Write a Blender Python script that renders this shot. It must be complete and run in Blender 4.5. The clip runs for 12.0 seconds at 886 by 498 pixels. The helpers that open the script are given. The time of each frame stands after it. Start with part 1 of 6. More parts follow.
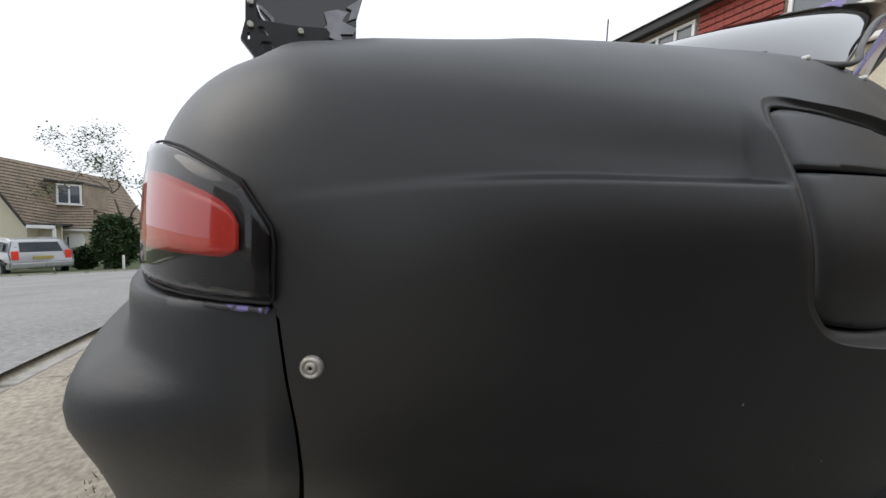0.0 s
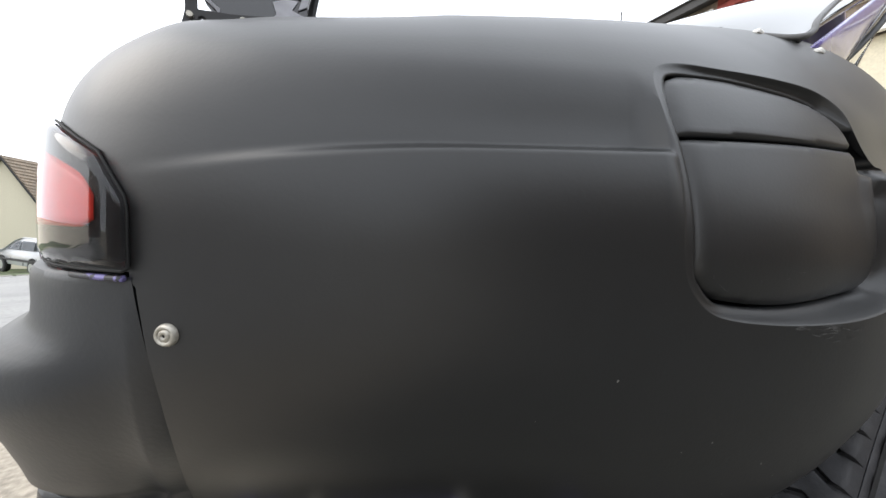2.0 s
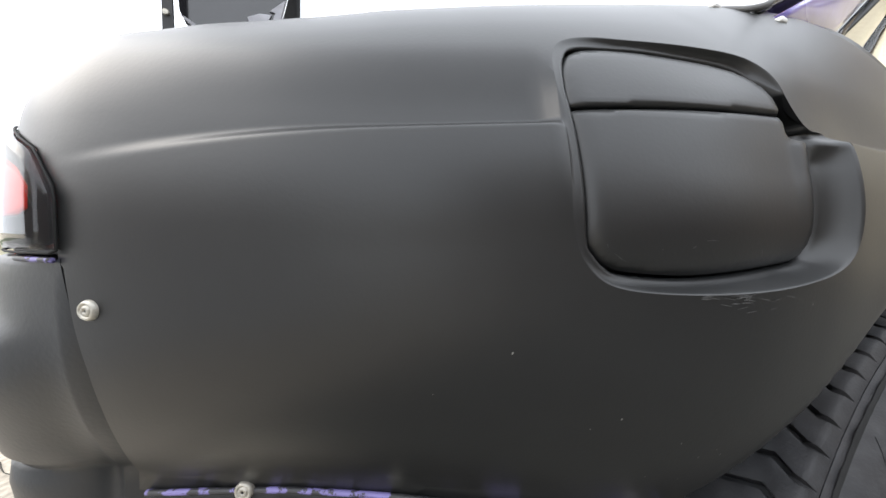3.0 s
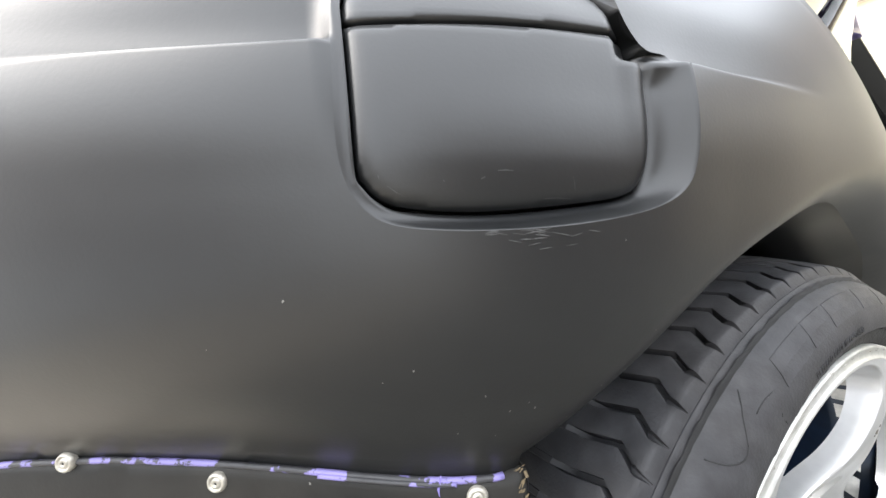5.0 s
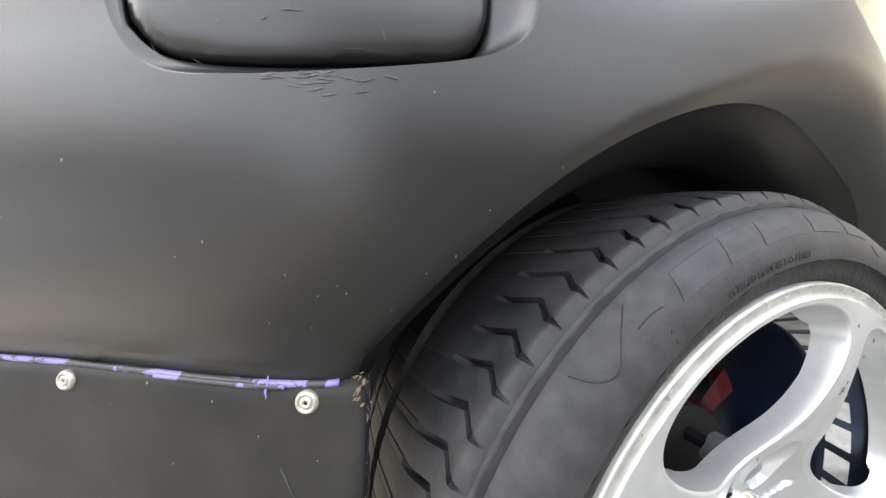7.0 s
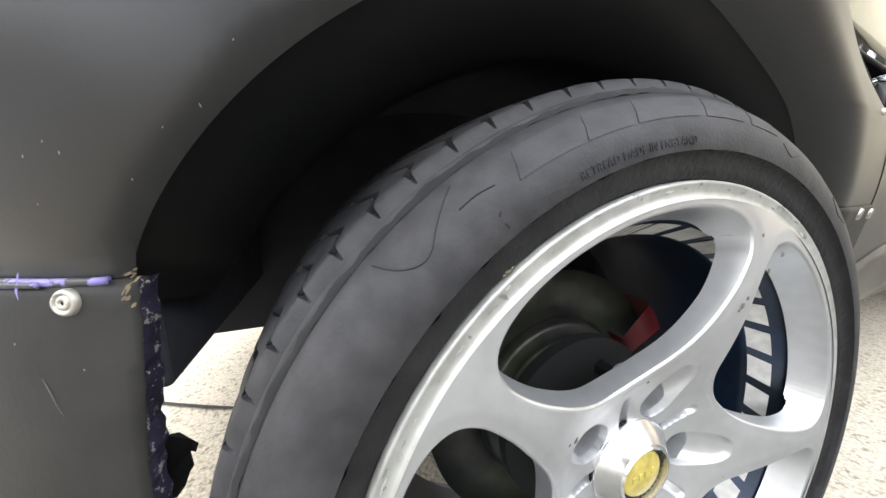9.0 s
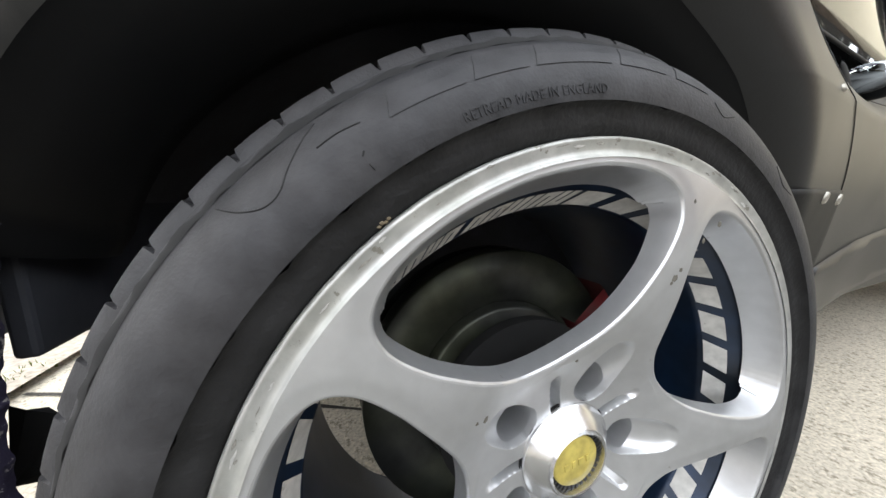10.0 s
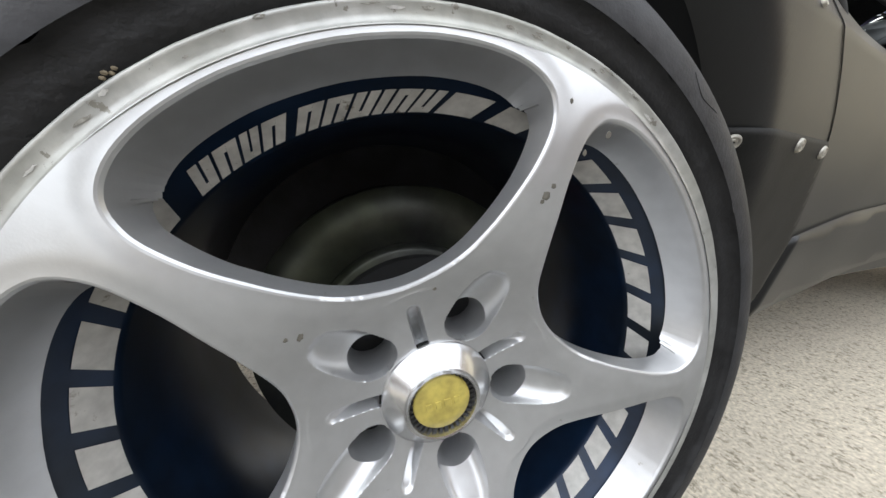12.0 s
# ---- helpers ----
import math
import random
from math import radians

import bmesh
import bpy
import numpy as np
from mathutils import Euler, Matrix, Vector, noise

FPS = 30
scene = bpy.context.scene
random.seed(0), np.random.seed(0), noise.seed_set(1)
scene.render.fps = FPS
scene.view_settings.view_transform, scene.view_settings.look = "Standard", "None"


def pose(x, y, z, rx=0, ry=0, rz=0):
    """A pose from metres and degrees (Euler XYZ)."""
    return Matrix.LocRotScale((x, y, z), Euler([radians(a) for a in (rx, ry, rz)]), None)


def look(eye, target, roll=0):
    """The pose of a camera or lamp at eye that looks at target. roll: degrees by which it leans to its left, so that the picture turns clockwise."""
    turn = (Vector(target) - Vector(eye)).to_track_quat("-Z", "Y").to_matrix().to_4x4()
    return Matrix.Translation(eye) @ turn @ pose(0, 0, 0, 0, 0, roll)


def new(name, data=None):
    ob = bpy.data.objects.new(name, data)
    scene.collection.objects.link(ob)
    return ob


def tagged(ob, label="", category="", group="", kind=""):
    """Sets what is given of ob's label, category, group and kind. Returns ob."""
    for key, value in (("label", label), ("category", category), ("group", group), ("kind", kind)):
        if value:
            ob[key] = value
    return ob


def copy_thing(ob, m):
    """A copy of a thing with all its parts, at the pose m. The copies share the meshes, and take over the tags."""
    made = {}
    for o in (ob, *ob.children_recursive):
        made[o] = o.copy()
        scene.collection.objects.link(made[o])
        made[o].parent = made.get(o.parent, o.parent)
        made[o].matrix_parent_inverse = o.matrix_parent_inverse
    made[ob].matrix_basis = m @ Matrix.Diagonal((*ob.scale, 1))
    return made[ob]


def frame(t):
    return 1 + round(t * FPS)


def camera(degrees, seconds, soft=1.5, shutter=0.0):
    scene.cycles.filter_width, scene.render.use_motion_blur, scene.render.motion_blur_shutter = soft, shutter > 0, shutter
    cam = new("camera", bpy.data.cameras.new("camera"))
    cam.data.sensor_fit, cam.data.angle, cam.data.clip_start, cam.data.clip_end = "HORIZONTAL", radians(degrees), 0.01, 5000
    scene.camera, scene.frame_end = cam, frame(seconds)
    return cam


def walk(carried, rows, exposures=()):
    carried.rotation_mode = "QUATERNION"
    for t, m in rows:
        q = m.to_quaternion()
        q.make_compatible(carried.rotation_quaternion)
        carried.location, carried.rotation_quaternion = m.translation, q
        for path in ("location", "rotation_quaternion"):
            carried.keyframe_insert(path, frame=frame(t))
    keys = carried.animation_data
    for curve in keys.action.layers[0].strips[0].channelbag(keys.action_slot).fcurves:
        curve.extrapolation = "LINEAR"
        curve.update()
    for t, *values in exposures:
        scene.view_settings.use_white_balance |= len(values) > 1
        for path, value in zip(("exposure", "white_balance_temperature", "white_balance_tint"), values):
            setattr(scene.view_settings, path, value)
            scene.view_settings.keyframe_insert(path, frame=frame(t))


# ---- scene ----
cam = camera(109.59, 12.0)
PATH = [
    (0, pose(-0.6664, 0.0169, 0.7004, 86.27, -2.60, -30.48)),
    (0.5, pose(-0.6470, 0.0108, 0.6997, 85.92, -2.45, -30.70)),
    (1, pose(-0.6344, 0.0035, 0.6984, 85.86, -2.79, -30.39)),
    (1.5, pose(-0.6209, -0.0063, 0.6940, 85.63, -2.34, -29.66)),
    (2, pose(-0.5957, -0.0221, 0.6888, 85.98, -2.29, -28.29)),
    (2.5, pose(-0.5653, -0.0423, 0.6821, 86.42, -1.32, -26.27)),
    (3, pose(-0.5352, -0.0589, 0.6738, 87.09, -0.56, -24.34)),
    (3.2, pose(-0.5228, -0.0685, 0.6694, 86.71, -0.56, -23.81)),
    (4.8, pose(-0.4360, -0.0855, 0.6528, 85.21, 1.60, -24.92)),
    (5, pose(-0.4222, -0.0926, 0.6469, 85.02, 1.14, -24.06)),
    (5.5, pose(-0.3868, -0.1074, 0.6290, 86.19, 1.47, -22.65)),
    (6, pose(-0.3539, -0.1205, 0.6106, 87.60, 1.37, -20.98)),
    (6.5, pose(-0.3318, -0.1205, 0.5968, 87.09, 0.92, -19.30)),
    (6.7, pose(-0.3260, -0.1201, 0.5893, 86.12, 0.83, -19.32)),
    (8.3, pose(-0.2632, -0.1215, 0.5462, 81.05, -0.28, -21.34)),
    (8.5, pose(-0.2478, -0.1196, 0.5355, 80.64, -0.62, -21.32)),
    (9, pose(-0.2197, -0.1307, 0.5268, 80.36, 1.18, -20.31)),
    (9.5, pose(-0.1875, -0.1391, 0.5154, 80.21, 1.26, -19.70)),
    (10, pose(-0.1615, -0.1407, 0.4992, 80.95, 0.84, -20.34)),
    (10.5, pose(-0.1324, -0.1426, 0.4818, 81.01, 0.41, -19.37)),
    (11, pose(-0.1089, -0.1436, 0.4675, 80.19, -0.25, -19.36)),
    (11.5, pose(-0.0866, -0.1493, 0.4529, 81.09, -0.20, -17.97)),
    (12, pose(-0.0578, -0.1580, 0.4531, 77.51, -0.99, -17.50)),
]
walk(cam, PATH, exposures=[(0.0, -1.2), (0.6, -0.88), (1.5, -0.5), (3.0, 0.12), (4.9, 0.98), (6.7, 1.0), (8.3, 1.0), (9.2, 0.74), (10.0, 0.38), (12.0, 0.1)])

# ---- world and light: bright, hazy overcast day ----
world = bpy.data.worlds.new("sky")
scene.world = world
world.use_nodes = True
wn = world.node_tree
sky = wn.nodes.new("ShaderNodeTexSky")
sky.sky_type = "NISHITA"
sky.sun_disc = False
sky.sun_elevation = radians(39)
sky.sun_rotation = radians(-69)
sky.air_density, sky.dust_density, sky.ozone_density = 1.0, 9.0, 0.5
haze = wn.nodes.new("ShaderNodeMix")
haze.data_type = "RGBA"
haze.inputs[0].default_value = 0.75
haze.inputs[7].default_value = (29.4, 30.8, 33.0, 1)
wn.links.new(sky.outputs[0], haze.inputs[6])
wn.links.new(haze.outputs[2], wn.nodes["Background"].inputs[0])
wn.nodes["Background"].inputs[1].default_value = 0.11

sun = new("sun", bpy.data.lights.new("sun", "SUN"))
sun.data.energy, sun.data.angle, sun.data.color = 1.3, radians(45), (1.0, 0.97, 0.93)
sun.matrix_world = look((-8, 3.0, 7), (0, 0, 0))


# ---- materials ----
def mat(name, base, rough=0.5, metal=0.0, spec=0.5, vary=0.15, scale=30.0, bump=0.0, bscale=200.0,
        tint=None, tscale=4.0, coat=0.0, detail=6.0, rvary=0.08):
    """A principled material with two scales of colour variation, roughness variation and fine relief."""
    m = bpy.data.materials.new(name)
    m.use_nodes = True
    nt, p = m.node_tree, m.node_tree.nodes["Principled BSDF"]
    p.inputs["Roughness"].default_value, p.inputs["Metallic"].default_value = rough, metal
    p.inputs["Specular IOR Level"].default_value = spec
    p.inputs["Coat Weight"].default_value = coat
    tc = nt.nodes.new("ShaderNodeTexCoord")
    n1 = nt.nodes.new("ShaderNodeTexNoise")
    n1.inputs["Scale"].default_value, n1.inputs["Detail"].default_value = scale, detail
    n2 = nt.nodes.new("ShaderNodeTexNoise")
    n2.inputs["Scale"].default_value, n2.inputs["Detail"].default_value = tscale, 3
    for n in (n1, n2):
        nt.links.new(tc.outputs["Object"], n.inputs["Vector"])
    ramp = nt.nodes.new("ShaderNodeMapRange")
    ramp.inputs["From Min"].default_value, ramp.inputs["From Max"].default_value = 0.3, 0.7
    ramp.inputs["To Min"].default_value, ramp.inputs["To Max"].default_value = 1 - vary, 1 + vary
    nt.links.new(n1.outputs[0], ramp.inputs[0])
    mix = nt.nodes.new("ShaderNodeMix")
    mix.data_type = "RGBA"
    mix.inputs[6].default_value = (*base, 1)
    mix.inputs[7].default_value = (*(tint or base), 1)
    r2 = nt.nodes.new("ShaderNodeMapRange")
    r2.inputs["From Min"].default_value, r2.inputs["From Max"].default_value = 0.35, 0.65
    nt.links.new(n2.outputs[0], r2.inputs[0])
    nt.links.new(r2.outputs[0], mix.inputs[0])
    mul = nt.nodes.new("ShaderNodeVectorMath")
    mul.operation = "SCALE"
    nt.links.new(mix.outputs[2], mul.inputs[0])
    nt.links.new(ramp.outputs[0], mul.inputs["Scale"])
    nt.links.new(mul.outputs[0], p.inputs["Base Color"])
    rr = nt.nodes.new("ShaderNodeMapRange")
    rr.inputs["To Min"].default_value, rr.inputs["To Max"].default_value = max(0.02, rough - rvary), min(1, rough + rvary)
    nt.links.new(n2.outputs[0], rr.inputs[0])
    nt.links.new(rr.outputs[0], p.inputs["Roughness"])
    if bump:
        nb = nt.nodes.new("ShaderNodeTexNoise")
        nb.inputs["Scale"].default_value, nb.inputs["Detail"].default_value = bscale, 4
        nt.links.new(tc.outputs["Object"], nb.inputs["Vector"])
        b = nt.nodes.new("ShaderNodeBump")
        b.inputs["Strength"].default_value, b.inputs["Distance"].default_value = bump, 0.002
        nt.links.new(nb.outputs[0], b.inputs["Height"])
        nt.links.new(b.outputs[0], p.inputs["Normal"])
    return m


def flecked(m, colour, amount=0.62, scale=25.0, rough=0.7, stretch=1.0, edge=0.02):
    """Chips of another colour over a material, drawn out along one way."""
    nt, p = m.node_tree, m.node_tree.nodes["Principled BSDF"]
    tc = nt.nodes.new("ShaderNodeTexCoord")
    n = nt.nodes.new("ShaderNodeTexNoise")
    n.inputs["Scale"].default_value, n.inputs["Detail"].default_value, n.inputs["Roughness"].default_value = scale, 8, 0.65
    mp = nt.nodes.new("ShaderNodeMapping")
    mp.inputs["Scale"].default_value = (stretch, 1, 1)
    nt.links.new(tc.outputs["Object"], mp.inputs["Vector"])
    nt.links.new(mp.outputs[0], n.inputs["Vector"])
    st = nt.nodes.new("ShaderNodeMapRange")
    st.inputs["From Min"].default_value, st.inputs["From Max"].default_value = amount, amount + edge
    nt.links.new(n.outputs[0], st.inputs[0])
    mix = nt.nodes.new("ShaderNodeMix")
    mix.data_type = "RGBA"
    was = p.inputs["Base Color"].links[0].from_socket
    nt.links.new(was, mix.inputs[6])
    mix.inputs[7].default_value = (*colour, 1)
    nt.links.new(st.outputs[0], mix.inputs[0])
    nt.links.new(mix.outputs[2], p.inputs["Base Color"])
    return m


def glass(name, colour, rough=0.02, ior=1.45):
    m = bpy.data.materials.new(name)
    m.use_nodes = True
    p = m.node_tree.nodes["Principled BSDF"]
    p.inputs["Base Color"].default_value = (*colour, 1)
    p.inputs["Transmission Weight"].default_value, p.inputs["Roughness"].default_value = 1.0, rough
    p.inputs["IOR"].default_value = ior
    return m


M_WRAP = flecked(mat("satin_black_wrap", (0.0062, 0.0068, 0.0074), 0.39, spec=0.56, vary=0.1, scale=60, bump=0.03, bscale=420,
                     tint=(0.0085, 0.0085, 0.0085), tscale=5, rvary=0.05), (0.25, 0.25, 0.24), 0.79, 55)
M_BUMPER = mat("satin_black_bumper", (0.012, 0.0135, 0.0155), 0.4, vary=0.12, scale=60, bump=0.08, bscale=300, tscale=6)
M_SKIRT = flecked(mat("scuffed_black_skirt", (0.012, 0.012, 0.0115), 0.55, spec=0.2, vary=0.25, scale=25, bump=0.08, bscale=300,
                      tint=(0.022, 0.021, 0.019), tscale=9), (0.16, 0.15, 0.13), 0.74, 38)
M_PURPLE = mat("purple_paint", (0.20, 0.165, 0.45), 0.28, vary=0.12, scale=40, coat=0.5, tscale=3)
M_CHIPPED = flecked(mat("chipped_black_edge", (0.03, 0.03, 0.033), 0.5, vary=0.2, scale=80), (0.19, 0.165, 0.38), 0.51, 48)
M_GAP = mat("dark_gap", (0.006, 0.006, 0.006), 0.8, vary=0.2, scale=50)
M_LINER = mat("wheel_well_liner", (0.045, 0.048, 0.058), 0.62, vary=0.35, scale=18, bump=0.3, bscale=60)
M_RUBBER = mat("tyre_rubber", (0.0235, 0.0240, 0.0265), 0.58, spec=0.3, vary=0.32, scale=70, bump=0.18, bscale=500,
               tint=(0.033, 0.032, 0.033), tscale=16)
M_RUBBER_DK = mat("tyre_bead_rubber", (0.012, 0.012, 0.0125), 0.58, spec=0.35, vary=0.5, scale=45, bump=0.5, bscale=220)
M_ALLOY = flecked(mat("silver_alloy_paint", (0.62, 0.625, 0.635), 0.34, metal=0.75, vary=0.04, scale=90, bump=0.03, bscale=900,
              tint=(0.55, 0.555, 0.555), tscale=9), (0.40, 0.39, 0.36), 0.68, 75, edge=0.05)
M_LIP = flecked(mat("scuffed_alloy_lip", (0.45, 0.45, 0.43), 0.42, metal=0.5, vary=0.2, scale=70, bump=0.12, bscale=240,
                    tint=(0.41, 0.41, 0.375), tscale=16), (0.24, 0.23, 0.2), 0.645, 85)
M_BARREL = mat("navy_rim_barrel", (0.006, 0.018, 0.045), 0.32, metal=0.3, vary=0.35, scale=40, tint=(0.01, 0.014, 0.02), tscale=8)
M_STICKER = flecked(mat("white_rim_sticker", (0.54, 0.525, 0.49), 0.45, vary=0.2, scale=90), (0.2, 0.17, 0.12), 0.615, 60, edge=0.06)
M_BADGE = mat("yellow_badge", (0.50, 0.41, 0.10), 0.42, vary=0.2, scale=160, tint=(0.40, 0.32, 0.08), tscale=60)
M_CHROME = mat("brushed_cap", (0.68, 0.68, 0.68), 0.22, metal=0.95, vary=0.08, scale=150, tscale=60)
M_STEEL = mat("worn_disc_steel", (0.045, 0.046, 0.046), 0.38, metal=0.6, vary=0.3, scale=50, tint=(0.055, 0.06, 0.04), tscale=10)
M_RED = mat("red_caliper", (0.10, 0.008, 0.010), 0.45, vary=0.2, scale=60)
M_ZINC = mat("zinc_fastener", (0.42, 0.40, 0.35), 0.45, metal=0.6, vary=0.25, scale=300, bump=0.1, bscale=900)
M_RUST = mat("rust_stain", (0.12, 0.09, 0.05), 0.8, vary=0.3, scale=200)
M_SMOKE = glass("smoked_lens", (0.75, 0.75, 0.77))
M_LAMP_RED = mat("red_reflector", (0.9, 0.05, 0.03), 0.3, vary=0.08, scale=300, coat=0.5)
M_LAMP_DARK = mat("lamp_housing", (0.012, 0.012, 0.014), 0.5, spec=0.2, vary=0.15, scale=60)
M_ORANGE = mat("amber_reflector", (0.75, 0.14, 0.02), 0.3, vary=0.1, scale=200)
M_GLASSDK = mat("dark_window", (0.012, 0.013, 0.013), 0.03, spec=0.7, vary=0.1, scale=10, rvary=0.0)
M_SEAL = mat("window_seal", (0.02, 0.02, 0.02), 0.6, vary=0.2, scale=60)
M_SEALGREY = mat("grey_window_seal", (0.10, 0.10, 0.10), 0.5, vary=0.2, scale=60)
M_WHITEPAINT = mat("white_trim_paint", (0.78, 0.78, 0.76), 0.4, vary=0.06, scale=30)
M_CARBON = mat("gloss_black_spoiler", (0.012, 0.012, 0.015), 0.12, vary=0.3, scale=20, coat=0.6, rvary=0.03)
M_BRACKET = mat("matt_black_bracket", (0.014, 0.014, 0.015), 0.5, vary=0.2, scale=60)


# ---- builders ----
def ob_mesh(name, verts, faces, material, smooth=True):
    me = bpy.data.meshes.new(name)
    me.from_pydata([tuple(map(float, v)) for v in verts], [], faces)
    me.validate()
    if material:
        me.materials.append(material)
    for pl in me.polygons:
        pl.use_smooth = smooth
    return new(name, me)


def child(ob, parent, label=""):
    ob.parent = parent
    return tagged(ob, label) if label else ob


def empty(name, at=(0, 0, 0)):
    e = new(name)
    e.location = at
    bpy.context.view_layer.update()
    return e


def part(name, bm, material, parent, label="", smooth=False):
    """Links a bmesh as one mesh object under a thing or part."""
    me = bpy.data.meshes.new(name)
    bm.to_mesh(me)
    bm.free()
    me.materials.append(material)
    for pl in me.polygons:
        pl.use_smooth = smooth
    ob = new(name, me)
    if parent:
        ob.parent = parent
    return tagged(ob, label) if label else ob


def box(bm, cx, cy, cz, sx, sy, sz, m=None, bevel=0.0):
    made = bmesh.ops.create_cube(bm, size=1.0, matrix=(m or Matrix()) @ Matrix.Translation((cx, cy, cz)) @ Matrix.Diagonal((sx, sy, sz, 1)))
    if bevel:
        edges = list({e for v in made["verts"] for e in v.link_edges})
        bmesh.ops.bevel(bm, geom=edges, offset=bevel, segments=2, affect="EDGES", profile=0.5)
    return bm


def tube(name, pts, radius, material, parent, label="", sides=8):
    """A round bar along a line of points."""
    pts = [Vector(p) for p in pts]
    verts, faces = [], []
    for i, p in enumerate(pts):
        d = (pts[min(i + 1, len(pts) - 1)] - pts[max(i - 1, 0)]).normalized()
        u = d.cross(Vector((0.31, 0.9, 0.2))).normalized()
        v = d.cross(u)
        for k in range(sides):
            a = 2 * math.pi * k / sides
            verts.append(p + radius * (math.cos(a) * u + math.sin(a) * v))
    for i in range(len(pts) - 1):
        for k in range(sides):
            k2 = (k + 1) % sides
            faces.append((i * sides + k, i * sides + k2, (i + 1) * sides + k2, (i + 1) * sides + k))
    faces.append(tuple(range(sides))[::-1])
    faces.append(tuple(range((len(pts) - 1) * sides, len(pts) * sides)))
    ob = ob_mesh(name, verts, faces, material)
    return child(ob, parent, label) if parent else ob


def smooth(a, b, x):
    t = min(1.0, max(0.0, (x - a) / (b - a)))
    return t * t * (3 - 2 * t)


# ---- the car's side: one plan line and one section ----
WHEEL_Z = 0.305
PLAN = [(-.775, .85), (-.770, .66), (-.757, .48), (-.737, .335), (-.708, .245), (-.66, .19), (-.56, .135), (-.43, .073), (-.33, .028),
        (-.26, .012), (-.18, .008), (-.1, .005), (.05, .004), (.18, .010), (.32, .030), (.5, .062), (.7, .09), (1.0, .12), (1.5, .13),
        (2.2, .12), (2.8, .16), (3.15, .28), (3.32, .5), (3.38, .85)]
MID = 0.85


def spline(ctl, n=24):
    out = []
    c = [np.array(p, float) for p in ctl]
    for i in range(len(c) - 1):
        a, b, d, e = c[max(i - 1, 0)], c[i], c[i + 1], c[min(i + 2, len(c) - 1)]
        for t in np.arange(n) / n:
            out.append(.5 * (2 * b + (d - a) * t + (2 * a - 5 * b + 4 * d - e) * t * t + (3 * b - a - 3 * d + e) * t ** 3))
    out.append(c[-1])
    return np.array(out)


LINE = spline(PLAN)
_front = int(np.argmax(LINE[:, 0] > 2.0))


def side(x):
    return float(np.interp(x, LINE[:_front + 40, 0], LINE[:_front + 40, 1]))


STEP = 0.0115
ARCH = (-0.018, 0.312, 0.345)


def crease_amount(x):
    return smooth(-0.67, -0.45, x) * (1 - smooth(-0.4120, -0.4035, x)) + 0.55 * smooth(-0.262, -0.25, x) * (1 - smooth(-0.2, -0.05, x))


def crease_z(x):
    return 0.734 + 0.04 * min(0, x + 0.41) - 0.6 * max(0, -.5 - x) ** 2


def crease_step(x, z):
    """Depth of the pressed crease along the side."""
    ca = crease_amount(x)
    if ca <= 0:
        return 0.0
    c = crease_z(x)
    return ca * (STEP * smooth(c - 0.002, c + 0.005, z) - 0.004 * smooth(c - 0.07, c - 0.002, z) * (1 - smooth(c - .002, c + .005, z)))


def haunch(x):
    """How strongly the side rolls inward below the shoulder."""
    return .0045 + .004 * smooth(-.72, -.56, x) + .003 * smooth(-.64, -.34, x) + .002 * smooth(-.42, -.30, x) - .0040 * smooth(-.30, -.02, x)


def roll(x):
    """Slope of the side where the shoulder takes over."""
    return 2 * haunch(x) / .065 + (.2 * smooth(0, .6, x) if x > -.7 else 0)


def lean(x, z):
    """How far the side lies inside the plan line at a height."""
    k = .05 - .015 * smooth(-.5, -.34, x) - .02 * smooth(0, .3, x)
    d = k * (max(0, .635 - max(z, .497)) / .138) ** 2.3 + (-0.12 if x < -.2 else 0.22) * max(0, .497 - z)
    d += haunch(x) * (max(0, min(z, .74) - .675) / .065) ** 2
    if x > -0.7:
        d += (.075 + .04 * smooth(.4, .9, x)) * smooth(0, .6, x) * max(0, min(z, .74) - .6) / .12
    d += crease_step(x, z)
    r = math.hypot(x - ARCH[0], z - ARCH[1]) - ARCH[2]
    wide, deep = 0.009 + 0.045 * smooth(-.14, .12, x), 0.003 + 0.027 * smooth(-.14, .12, x)
    if r < wide and z > (0.489 if x < -.2 else 0.4):
        q = 1 - max(0, r) / wide
        d += deep * q * q
    return d


RECESS = [(-.403, .733), (-.404, .70), (-.403, .67), (-.397, .652), (-.385, .641), (-.36, .6375), (-.33, .638), (-.30, .6415), (-.272, .648),
          (-.252, .659), (-.245, .675), (-.244, .70), (-.243, .720), (-.261, .7225), (-.270, .738), (-.275, .758), (-.287, .775), (-.315, .784),
          (-.35, .791), (-.372, .793), (-.388, .788), (-.397, .775), (-.401, .755)]
FLAP = [(-.398, .737), (-.397, .67), (-.3945, .6595), (-.388, .6515), (-.377, .6470), (-.345, .645), (-.30, .649), (-.274, .654), (-.264, .667), (-.262, .69),
        (-.264, .728), (-.276, .752), (-.291, .768), (-.32, .778), (-.355, .785), (-.381, .783), (-.392, .771), (-.397, .755)]


def poly_sd(poly, x, z):
    """Signed distance to a closed outline, negative inside."""
    best, inside = 1e9, False
    n = len(poly)
    for i in range(n):
        x1, z1 = poly[i]
        x2, z2 = poly[(i + 1) % n]
        ex, ez, wx, wz = x2 - x1, z2 - z1, x - x1, z - z1
        t = min(1, max(0, (wx * ex + wz * ez) / (ex * ex + ez * ez)))
        best = min(best, (wx - ex * t) ** 2 + (wz - ez * t) ** 2)
        if (z1 > z) != (z2 > z) and x < x1 + (z - z1) / (z2 - z1) * ex:
            inside = not inside
    return -math.sqrt(best) if inside else math.sqrt(best)


